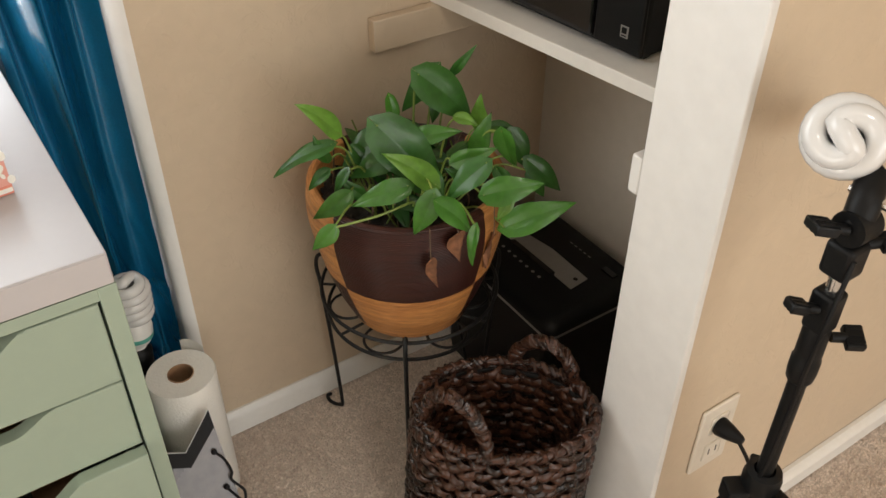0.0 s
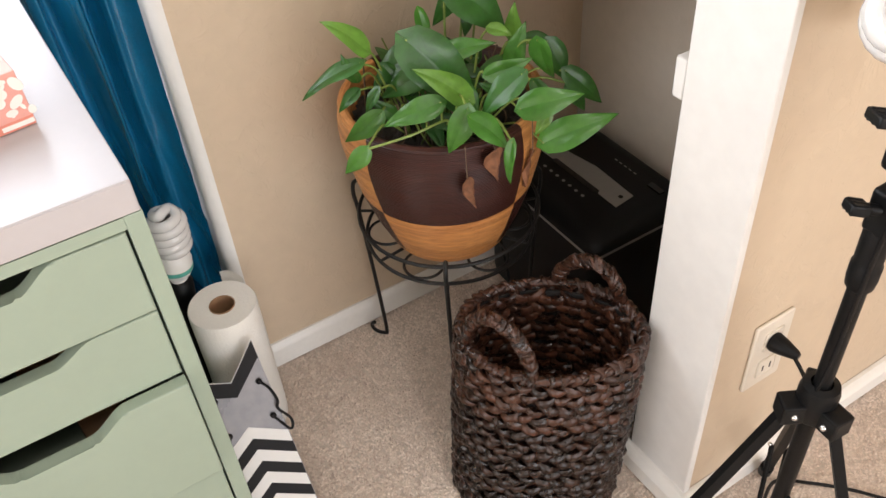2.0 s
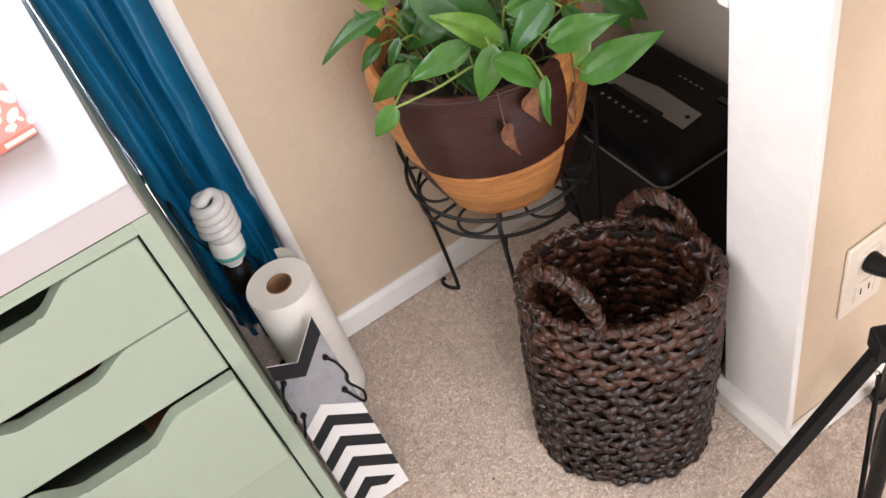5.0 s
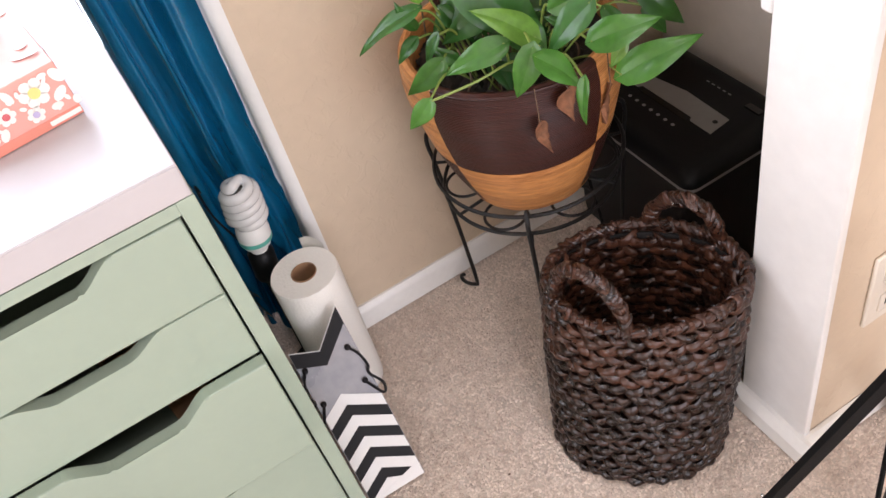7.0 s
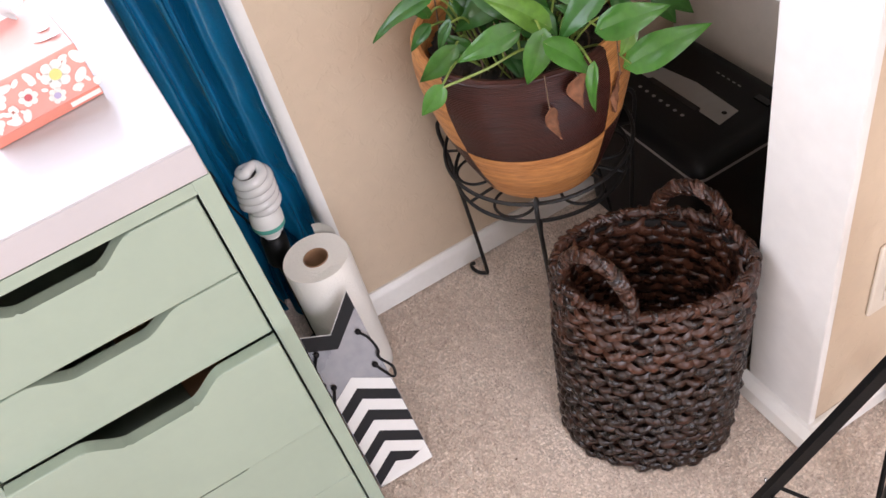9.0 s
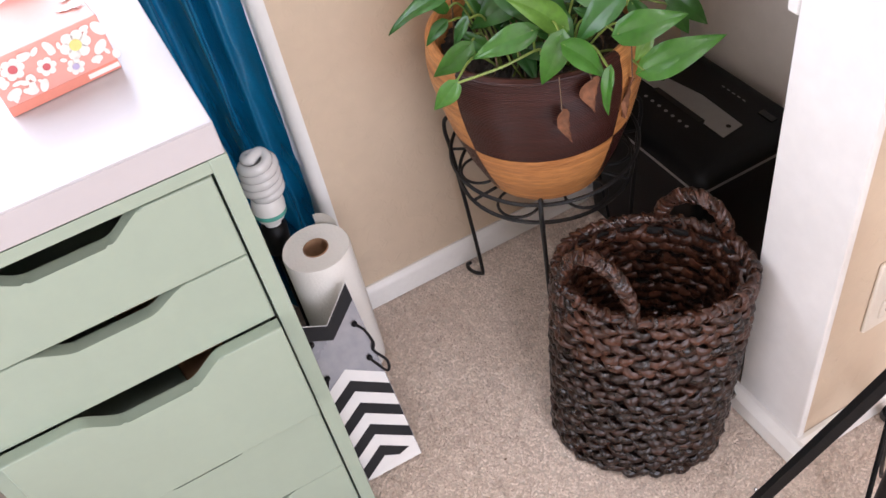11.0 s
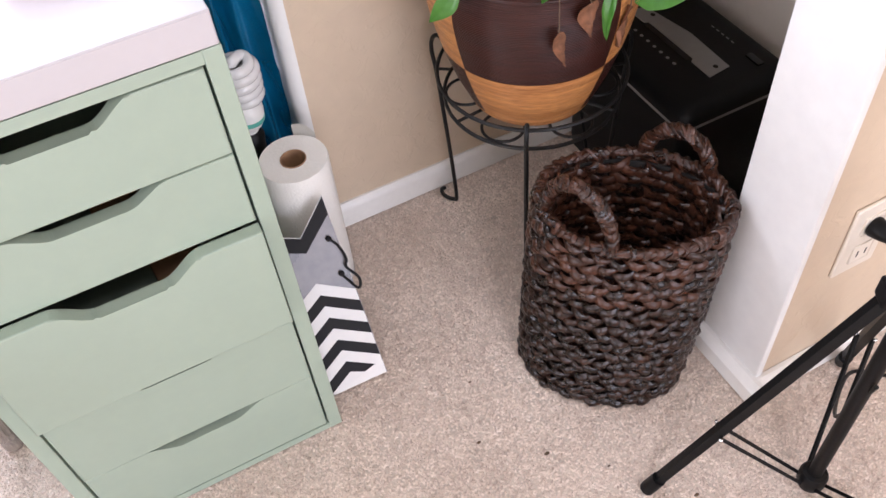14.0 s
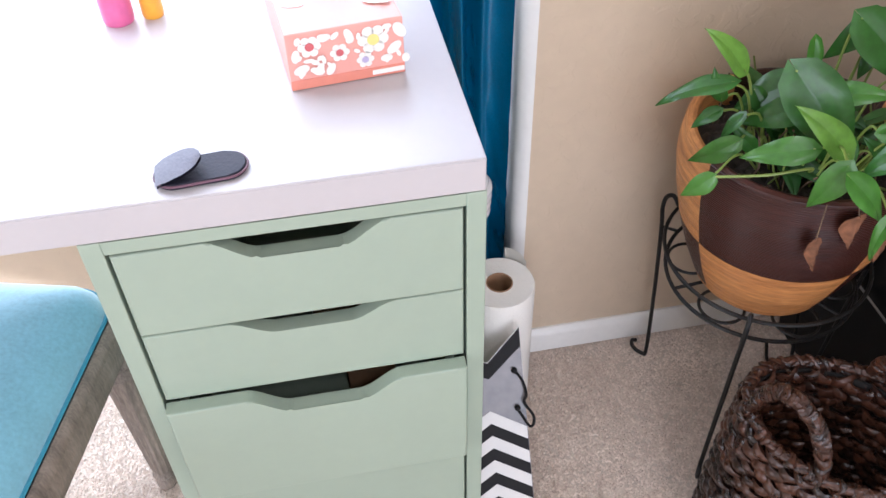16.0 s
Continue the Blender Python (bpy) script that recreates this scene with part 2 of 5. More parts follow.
def tube(points, radius, n=8, bm=None, closed=False, caps=True, flat=1.0):
    """A round bar along points; radius is a number or one for each point."""
    bm = bm or bmesh.new()
    pts = [Vector(p) for p in points]
    rad = radius if isinstance(radius, (list, tuple)) else [radius] * len(pts)
    m = len(pts)
    side = None
    rows = []
    for i, p in enumerate(pts):
        d = (pts[(i + 1) % m] - pts[i - 1]) if closed else (pts[min(i + 1, m - 1)] - pts[max(i - 1, 0)])
        d.normalize()
        if side is None:
            side = d.cross(Vector((0, 0, 1)) if abs(d.z) < 0.9 else Vector((1, 0, 0))).normalized()
        side = (side - d * side.dot(d)).normalized()
        up = d.cross(side)
        rows.append([bm.verts.new(p + rad[i] * (math.cos(2 * math.pi * k / n) * side + flat * math.sin(2 * math.pi * k / n) * up)) for k in range(n)])
    for i in range(m if closed else m - 1):
        p, q = rows[i], rows[(i + 1) % m]
        for k in range(n):
            j = (k + 1) % n
            bm.faces.new((p[k], p[j], q[j], q[k]))
    if caps and not closed:
        bm.faces.new(rows[0][::-1])
        bm.faces.new(rows[-1])
    return bm


def smooth_path(points, steps=6):
    """A rounded line through the points."""
    pts = [Vector(p) for p in points]
    pts = [2 * pts[0] - pts[1]] + pts + [2 * pts[-1] - pts[-2]]
    out = []
    for a, b, c, d in zip(pts, pts[1:], pts[2:], pts[3:]):
        for k in range(steps):
            t = k / steps
            out.append(0.5 * (2 * b + (c - a) * t + (2 * a - 5 * b + 4 * c - d) * t * t + (3 * b - a - 3 * c + d) * t ** 3))
    return out + [pts[-2]]


def slab(outline, depth, to_world, bevel=0.0, bm=None):
    """A flat piece with that outline (u, v), depth thick towards the negative third axis of to_world, with its front rim eased."""
    bm = bm or bmesh.new()
    front = [bm.verts.new(to_world @ Vector((u, v, 0))) for u, v in outline]
    back = [bm.verts.new(to_world @ Vector((u, v, -depth))) for u, v in outline]
    f = bm.faces.new(front)
    bm.faces.new(back[::-1])
    for k in range(len(front)):
        j = (k + 1) % len(front)
        bm.faces.new((front[j], front[k], back[k], back[j]))
    if bevel:
        bmesh.ops.bevel(bm, geom=list(f.edges), offset=bevel, segments=3, profile=0.5, affect="EDGES")
    flat_sides(bm, max(bevel, 0.0001))
    return bm


# ---- structure ----
X_CORNER, Y_WALL, X_BACK = 0.131, 0.380, 0.852
PILLAR_X, PILLAR_OUT, PILLAR_IN = 0.571, -0.252, -0.137
TOP = 2.44

setting("floor", box((-2.6, -4.8, -0.08), (2.4, 0.80, -0.004)), CARPET, "beige carpeted bedroom floor", "floor")
setting("ceiling", box((-2.6, -4.8, TOP), (2.4, 0.80, TOP + 0.1)), CEIL, "plain white ceiling", "ceiling")
fixture = thing("ceiling_light", "plain white round lamp under the ceiling", "ceiling light")
part("base_plate", lathe([(0.0, TOP - 0.066), (0.15, TOP - 0.066), (0.165, TOP - 0.055), (0.170, TOP - 0.004), (0.0, TOP - 0.004)], 40, (*CEILING_LAMP, 0)), TRIM, fixture)
setting("wall_north", box((X_CORNER + 0.02, Y_WALL, 0), (X_BACK, 0.62, TOP)), TAN, "tan textured wall behind the plant", "wall")
setting("wall_alcove", box((X_BACK, PILLAR_IN, 0), (X_BACK + 0.1, 0.62, TOP)), PALE, "pale back wall of the shelf alcove", "wall")
bm = box((PILLAR_X, PILLAR_OUT + 0.003, 0), (2.3, PILLAR_IN, TOP))
setting("wall_partition", bm, TAN, "tan partition wall beside the alcove", "wall")
bm = box((PILLAR_X - 0.012, PILLAR_OUT, 0), (PILLAR_X, PILLAR_IN + 0.003, TOP), 0.0025)
setting("wall_partition_end", bm, CREAM, "white painted end of the partition wall", "wall")
setting("wall_east", box((2.3, -4.8, 0), (2.4, PILLAR_IN, TOP)), TAN, "tan side wall", "wall")
# made-up low header: it keeps the sun off the drawers and nearer carpet
bm = bmesh.new()
for a, b in (((-2.6, -4.8, 0), (-2.5, -1.90, TOP)), ((-2.6, -0.10, 0), (-2.5, 0.8, TOP)), ((-2.6, -1.90, 0), (-2.5, -0.10, 0.15)), ((-2.6, -1.90, 1.15), (-2.5, -0.10, TOP))):
    box(a, b, bm=bm)
setting("wall_west", bm, TAN, "tan unseen side wall, its opening cut low to bound the sun", "wall")


def wall_with_window(name, y0, y1, x0, x1, wx0, wx1, wz0, wz1, material, label):
    bm = bmesh.new()
    for a, b in (((x0, y0, 0), (wx0, y1, TOP)), ((wx1, y0, 0), (x1, y1, TOP)), ((wx0, y0, 0), (wx1, y1, wz0)), ((wx0, y0, wz1), (wx1, y1, TOP))):
        box(a, b, bm=bm)
    return setting(name, bm, material, label, "wall")


wall_with_window("wall_window", 0.62, 0.74, -2.5, X_BACK + 0.1, -1.40, 0.075, 0.24, 2.05, TAN, "tan window wall with a tall low window behind the desk")
wall_with_window("wall_south", -4.8, -4.66, -2.5, 2.3, -1.90, 2.18, 0.52, 2.18, TAN, "tan wall at the far side of the room")

# rounded white return of the window recess
bm = bmesh.new()
arc = [(X_CORNER + 0.02 - 0.02 * math.cos(a), Y_WALL + 0.018 - 0.02 * math.sin(a)) for a in [k * math.pi / 16 for k in range(9)]]
outline = [(X_CORNER + 0.02, 0.62)] + [(X_CORNER, 0.62)] + arc
low = [bm.verts.new((x, y, 0)) for x, y in outline]
high = [bm.verts.new((x, y, TOP)) for x, y in outline]
for k in range(len(outline)):
    j = (k + 1) % len(outline)
    bm.faces.new((low[k], high[k], high[j], low[j]))
setting("trim_window_return", bm, CREAM, "white rounded corner of the window recess", "trim", 60)


def baseboard(name, a, b, inward, thick=1.0, tall=0.90, label="white painted baseboard along the carpet"):
    """A skirting with an eased top, from a to b on the floor; inward is the way that it faces."""
    a, b, n = Vector((*a, 0)), Vector((*b, 0)), Vector((*inward, 0))
    prof = [(0, 0), (0.013, 0), (0.012, 0.040), (0.010, 0.047), (0.0065, 0.052), (0.004, 0.055), (0, 0.055)]
    bm = bmesh.new()
    ends = [[bm.verts.new(p + n * d * thick + Vector((0, 0, z * tall))) for d, z in prof] for p in (a, b)]
    for k in range(len(prof)):
        j = (k + 1) % len(prof)
        bm.faces.new((ends[0][k], ends[0][j], ends[1][j], ends[1][k]))
    bm.faces.new(ends[0])
    bm.faces.new(ends[1][::-1])
    bmesh.ops.recalc_face_normals(bm, faces=bm.faces)
    return setting(name, bm, TRIM, label, "baseboard", 25)


baseboard("baseboard_north", (X_CORNER + 0.012, Y_WALL), (X_BACK, Y_WALL), (0, -1))
baseboard("baseboard_alcove", (X_BACK, Y_WALL - 0.013), (X_BACK, PILLAR_IN + 0.016), (-1, 0))
baseboard("baseboard_pillar", (PILLAR_X - 0.012, PILLAR_IN + 0.016), (PILLAR_X - 0.012, PILLAR_OUT - 0.018), (-1, 0), 1.55, 0.66)
baseboard("baseboard_partition", (PILLAR_X - 0.012, PILLAR_OUT + 0.002), (2.3, PILLAR_OUT + 0.002), (0, -1), 1.55, 0.66)
baseboard("baseboard_window", (-2.5, 0.62), (X_CORNER, 0.62), (0, -1))

# ---- alcove shelf ----
SHELF_Z = 0.722
bm = slab([(0.605, Y_WALL - 0.002), (0.676, PILLAR_IN + 0.004), (X_BACK - 0.002, PILLAR_IN + 0.004), (X_BACK - 0.002, Y_WALL - 0.002)], 0.020, Matrix.Translation((0, 0, SHELF_Z + 0.020)), 0.0015)
bmesh.ops.recalc_face_normals(bm, faces=bm.faces)
setting("shelf", bm, TRIM, "white painted alcove shelf board", "shelf")
setting("trim_shelf_cleat_north", box((0.494, Y_WALL - 0.019, SHELF_Z - 0.052), (X_BACK - 0.002, Y_WALL - 0.001, SHELF_Z - 0.001), 0.002), TAN, "tan painted cleat board under the shelf", "cleat")
setting("trim_shelf_cleat_south", box((PILLAR_X - 0.010, PILLAR_IN + 0.004, SHELF_Z - 0.052), (X_BACK - 0.002, PILLAR_IN + 0.021, SHELF_Z - 0.001), 0.003), CREAM, "white painted cleat board under the shelf", "cleat")


def outlet():
    """A duplex socket plate on the partition wall."""
    y = PILLAR_OUT + 0.003
    t = thing("outlet", "ivory duplex wall socket with a black plug in it", "outlet")
    part("cover_plate", box((0.631, y - 0.006, 0.228), (0.702, y, 0.358), 0.003, 3), PLATE, t)
    for z in (0.265, 0.321):
        face = part("socket_face", box((0.6495, y - 0.0085, z - 0.017), (0.6835, y - 0.005, z + 0.017), 0.003), PLATE, t)
        for dx in (-0.007, 0.007):
            part("slot", box((0.6665 + dx - 0.001, y - 0.009, z - 0.005), (0.6665 + dx + 0.001, y - 0.0084, z + 0.006)), PLASTIC, face)
    return t


outlet()

# ---- drawer unit and desk ----
DRAWERS = ((0.681, 0.5735, 0.0, 0.0255), (0.5718, 0.4710, 0.0005, 0.0195), (0.4690, 0.2990, -0.017, 0.0255), (0.2970, 0.1495, -0.002, 0.0185), (0.1475, 0.014, 0.0, 0.0185))


def drawer_unit():
    t = thing("drawer_unit", "mint green painted five-drawer unit under the desk", "drawers")
    f, w = 0.008, 0.019
    part("side_panel", box((-0.36, f, 0), (-0.36 + w, f + 0.575, 0.70), 0.0012), MINT, t)
    part("side_panel", box((-w, f, 0), (0, f + 0.575, 0.70), 0.0012), MINT, t)
    part("top_panel", box((-0.36 + w, f + 0.001, 0.6845), (-w, f + 0.575, 0.699)), MINT, t)
    part("plinth", box((-0.36 + w, f + 0.001, 0), (-w, f + 0.575, 0.013)), MINT, t)
    part("back_panel", box((-0.36 + w, f + 0.560, 0.013), (-w, f + 0.568, 0.6845)), MINT_SHADE, t)
    x0, x1, mid = -0.36 + w + 0.0026, -w - 0.0026, -0.174
    for top, bottom, out, dip in DRAWERS:
        wave = []
        for k in range(13):
            s = k / 12
            e = s * s * (3 - 2 * s)
            wave.append((mid + 0.084 - 0.048 * s, top - dip * e))
        wave += [(2 * mid - x, z) for x, z in reversed(wave)]
        outline = [(x0, bottom), (x1, bottom), (x1, top)] + wave + [(x0, top)]
        frame_in = Matrix(((1, 0, 0, 0), (0, 0, -1, f + 0.0015 + out), (0, 1, 0, 0), (0, 0, 0, 1)))
        d = part("drawer", slab(outline, 0.0165, frame_in, 0.0024), MINT, t, "", 50)
        y = f + out + 0.018
        part("drawer_floor", box((x0 + 0.006, y, bottom + 0.010), (x1 - 0.006, y + 0.50, bottom + 0.014)), MINT_SHADE, d)
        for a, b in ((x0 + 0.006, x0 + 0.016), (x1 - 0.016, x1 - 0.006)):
            part("drawer_side", box((a, y, bottom + 0.014), (b, y + 0.50, top - 0.034)), MINT_SHADE, d)
    return t


drawer_unit()
for x, y, z, sx, sz, paint, words in ((-0.150, 0.085, 0.4855, 0.055, 0.066, CARD, "brown cardboard box in the second drawer"), (-0.120, 0.105, 0.3170, 0.060, 0.118, CARD, "brown cardboard box in the third drawer")):
    tagged(part("carton", box((x - sx / 2, y, z), (x + sx / 2, y + 0.09, z + sz), 0.002), paint), words, "box")
DESK_Z = 0.738


def desk_top():
    t = thing("desk_top", "thick white laminate desk top resting on the drawers", "desk")
    part("board", box((-1.30, 0.008, 0.7005), (-0.001, 0.612, DESK_Z), 0.0015), WHITETOP, t)
    part("edge_band", box((-1.2985, 0.0072, 0.7025), (-0.003, 0.0082, DESK_Z - 0.002)), WHITETOP, t)
    return t


desk_top()


def cloud_print(centre, r, n, material, parent, m):
    bm = bmesh.new()
    for k in range(n):
        a = 2 * math.pi * k / n
        ring = [bm.verts.new(m @ Vector((centre[0] + r * math.cos(a) + 0.62 * r * math.cos(b), centre[1] + r * math.sin(a) + 0.62 * r * math.sin(b), 0.0004))) for b in [2 * math.pi * q / 12 for q in range(12)]]
        bm.faces.new(ring)
    return part("petals", bm, material, parent)


def disc(centre, ru, rv, turn, m, lift):
    bm = bmesh.new()
    c, s = math.cos(radians(turn)), math.sin(radians(turn))
    bm.faces.new([bm.verts.new(m @ Vector((centre[0] + c * ru * math.cos(b) - s * rv * math.sin(b), centre[1] + s * ru * math.cos(b) + c * rv * math.sin(b), lift))) for b in [2 * math.pi * q / 20 for q in range(20)]])
    return bm


def tissue_box():
    """A carton of tissues; u runs along its near end, v up."""
    t = thing("tissue_box", "coral tissue box with white flower print on the desk", "tissue box")
    m = pose(-0.162, 0.147, DESK_Z, 0, 0, 6)
    t.matrix_world = m
    w, d, h = 0.113, 0.225, 0.061
    part("carton", box((0, 0, 0.0005), (w, d, h), 0.0012), RED, t)
    end = Matrix(((1, 0, 0, 0), (0, 0, -1, -0.0003), (0, 1, 0, 0), (0, 0, 0, 1)))
    part("lower_band", box((0.0005, -0.0006, 0.001), (w - 0.0005, 0.0002, 0.011)), REDDARK, t)
    part("printed_mark", box((0.080, -0.0011, 0.0035), (0.112, -0.0004, 0.0085)), PETAL, t)
    rng = random.Random(4)
    for c, r, eye in (((0.083, 0.042), 0.0095, YELLOW), ((0.050, 0.034), 0.0060, ROSE), ((0.074, 0.022), 0.0055, LILAC), ((0.022, 0.045), 0.0070, ROSE)):
        cloud_print(c, r, 6, PETAL, t, end)
        part("flower_eye", disc(c, r * 0.62, r * 0.62, 0, end, 0.0008), eye, t)
    for c, ru, rv, a in (((0.012, 0.022), 0.008, 0.005, 20), ((0.028, 0.018), 0.006, 0.0045, -20), ((0.040, 0.018), 0.007, 0.004, 60), ((0.060, 0.050), 0.008, 0.004, 110), ((0.103, 0.030), 0.0085, 0.005, 40), ((0.109, 0.048), 0.009, 0.0055, 120), ((0.095, 0.020), 0.006, 0.004, 0), ((0.008, 0.037), 0.007, 0.004, 80), ((0.036, 0.052), 0.007, 0.004, 10), ((0.114, 0.017), 0.005, 0.004, 90)):
        part("printed_leaf", disc(c, ru, rv, a, end, 0.0005), PETAL, t)
    for k in range(34):
        c = (rng.uniform(0.006, w - 0.006), rng.uniform(0.016, h - 0.005))
        if min((c[0] - x) ** 2 + (c[1] - z) ** 2 for x, z in ((0.083, 0.042), (0.050, 0.034), (0.074, 0.022), (0.022, 0.045))) > 0.013 ** 2:
            part("printed_leaf", disc(c, rng.uniform(0.003, 0.0055), rng.uniform(0.0018, 0.003), rng.uniform(0, 180), end, 0.0009 + 0.00004 * k), PETAL, t)
    for k in range(22):
        c = (rng.uniform(0.008, w - 0.008), rng.uniform(0.012, d - 0.012))
        if 0.025 < c[0] < w - 0.025 and 0.05 < c[1] < d - 0.05:
            continue
        part("printed_leaf", disc(c, rng.uniform(0.006, 0.012), rng.uniform(0.004, 0.006), rng.uniform(0, 180), Matrix.Identity(4), h + 0.0005 + 0.00012 * k), PETAL, t)
    for k in range(12):
        sidew = Matrix(((0, 0, 1, w), (1, 0, 0, 0), (0, 1, 0, 0), (0, 0, 0, 1)))
        part("printed_leaf", disc((rng.uniform(0.012, d - 0.012), rng.uniform(0.018, h - 0.01)), rng.uniform(0.006, 0.011), rng.uniform(0.004, 0.006), rng.uniform(0, 180), sidew, 0.0005 + 0.00012 * k), PETAL, t)
    bm = bmesh.new()
    grid = []
    for i in range(15):
        row = []
        for j in range(9):
            u, v = i / 14 - 0.5, j / 8
            row.append(bm.verts.new((w / 2 + u * 0.085 * (1 - 0.3 * v) + 0.012 * math.sin(9 * u + 3 * v), d / 2 + 0.02 * math.sin(14 * u) * (0.4 + v) + 0.03 * v * v, h - 0.002 + 0.055 * v * (1 - 0.6 * abs(u)))))
        grid.append(row)
    for a, b in zip(grid, grid[1:]):
        for j in range(8):
            bm.faces.new((a[j], b[j], b[j + 1], a[j + 1]))
    part("tissue", bm, TISSUE, t, "crumpled white tissue pulled up")
    return t


tissue_box()


def stadium(length, width, n=12):
    r = width / 2
    return [(length - r + r * math.cos(a), r * math.sin(a)) for a in [math.pi * (k / n - 0.5) for k in range(n + 1)]] + [(r - r * math.cos(a), -r * math.sin(a)) for a in [math.pi * (k / n - 0.5) for k in range(n + 1)]]


def folded_case():
    t = thing("glasses_case", "dark slate folded leather case on the desk", "case")
    t.matrix_world = pose(-0.286, 0.035, DESK_Z, 0, 0, 5)
    flat = Matrix.Translation((0, 0, 0.006))
    part("pad", slab(stadium(0.079, 0.036), 0.0055, flat, 0.0015), CASE, t)
    part("edging", tube([Vector((u, v, 0.0035)) for u, v in stadium(0.0795, 0.0365)], 0.0013, 6, closed=True), CASER, t)
    bm = bmesh.new()
    rows = []
    for k in range(10):
        s = k / 9
        x = 0.001 + 0.041 * s
        z = 0.0068 + 0.0155 * s ** 0.8
        half = 0.0178 * math.sqrt(max(0.05, 1 - max(0, s - 0.50) ** 2 / 0.26)) * (0.80 + 0.20 * min(1, s * 4))
        rows.append([bm.verts.new((x, half * q, z - 0.0020 * q * q)) for q in (-1, -0.5, 0, 0.5, 1)])
    for a, b in zip(rows, rows[1:]):
        for j in range(4):
            bm.faces.new((a[j], b[j], b[j + 1], a[j + 1]))
    bmesh.ops.solidify(bm, geom=bm.faces[:], thickness=0.0018)
    under = bm.copy()
    under.transform(Matrix.Translation((0.0004, 0, -0.0030)))
    part("flap", bm, CASEL, t, "grey leather flap folded over, lit top put into its colour")
    part("lining", under, CASE, t, "dark slate lining")
    return t


folded_case()


def small_bottle(x, y, r, h, body, label):
    t = thing("bottle", label, "bottle", "bottles on the desk")
    t.matrix_world = pose(x, y, DESK_Z)
    part("flask", lathe([(0.0, 0.0), (r * 0.9, 0.0), (r, 0.004), (r, h * 0.62), (r * 0.85, h * 0.72), (r * 0.42, h * 0.78), (r * 0.42, h * 0.8), (0, h * 0.8)], 24), body, t)
    part("cap", lathe([(r * 0.5, h * 0.8), (r * 0.5, h * 0.98), (r * 0.42, h), (0, h)], 20), BULBPL, t)
    return t


small_bottle(-0.338, 0.325, 0.017, 0.11, PINK, "pink plastic bottle with a white cap on the desk")
small_bottle(-0.302, 0.330, 0.012, 0.10, ORANGE, "amber plastic bottle with a white cap on the desk")

# ---- chair ----


def chair():
    t = thing("chair", "teal velvet chair with weathered turned wooden legs", "chair")
    t.matrix_world = pose(-0.720, 0.064, 0, 0, 0, -15.0)
    hw, hd, r = 0.265, 0.245, 0.050
    def ring(gx, gy, rad, n=10):
        out = []
        for cx, cy, a0 in ((gx - rad, gy - rad, 0), (-gx + rad, gy - rad, 90), (-gx + rad, -gy + rad, 180), (gx - rad, -gy + rad, 270)):
            out += [(cx + rad * math.cos(radians(a0 + 90 * k / n)), cy + rad * math.sin(radians(a0 + 90 * k / n))) for k in range(n + 1)]
        return out
    bm = bmesh.new()
    levels = [(0.0, 0.424), (0.003, 0.428), (0.001, 0.436), (-0.006, 0.447), (-0.020, 0.460), (-0.045, 0.472), (-0.09, 0.482), (-0.16, 0.487)]
    rows = [[bm.verts.new((x, y, z)) for x, y in ring(hw - 0.014 + g, hd - 0.014 + g, max(0.03, r + g))] for g, z in levels]
    for p, q in zip(rows, rows[1:]):
        for k in range(len(p)):
            j = (k + 1) % len(p)
            bm.faces.new((p[k], p[j], q[j], q[k]))
    bm.faces.new(rows[-1])
    seat = part("seat", bm, TEALV, t, "padded teal velvet seat", 60)
    for z, g in ((0.430, 0.003),):
        part("piping", tube([Vector((x, y, z)) for x, y in ring(hw - 0.014 + g, hd - 0.014 + g, r)], 0.0028, 6, closed=True), TEALP, seat)
    bm = bmesh.new()
    prof = [(0.0, 0.424), (0.006, 0.420), (0.008, 0.405), (0.004, 0.398), (0.006, 0.385), (0.004, 0.360), (-0.006, 0.355)]
    rows = [[bm.verts.new((x, y, z)) for x, y in ring(hw - 0.010 + g, hd - 0.010 + g, r)] for g, z in prof]
    for p, q in zip(rows, rows[1:]):
        for k in range(len(p)):
            j = (k + 1) % len(p)
            bm.faces.new((p[j], p[k], q[k], q[j]))
    bm.faces.new(rows[-1][::-1])
    part("seat_frame", bm, DRIFT, t, "weathered grey-brown wooden frame", 60)
    for x, y in ((hw - 0.050, hd - 0.020), (-hw + 0.050, hd - 0.020), (hw - 0.045, -hd + 0.035), (-hw + 0.045, -hd + 0.035)):
        bm = bmesh.new()
        rows = []
        prof = [(0.013, 0), (0.0155, 0.004), (0.0155, 0.018), (0.012, 0.024), (0.0165, 0.032), (0.0125, 0.040), (0.014, 0.05), (0.0235, 0.27), (0.026, 0.285), (0.018, 0.295), (0.028, 0.308), (0.022, 0.318), (0.026, 0.325), (0.026, 0.365)]
        for rr, z in prof:
            flute = 0.0014 if 0.05 <= z <= 0.28 else 0.0
            rows.append([bm.verts.new((x + (rr + flute * math.cos(12 * a)) * math.cos(a), y + (rr + flute * math.cos(12 * a)) * math.sin(a), z)) for a in [2 * math.pi * k / 48 for k in range(48)]])
        for p, q in zip(rows, rows[1:]):
            for k in range(48):
                j = (k + 1) % 48
                bm.faces.new((p[k], p[j], q[j], q[k]))
        bm.faces.new(rows[0][::-1])
        part("leg", bm, DRIFT, t)
    return t


chair()

# ---- curtain ----


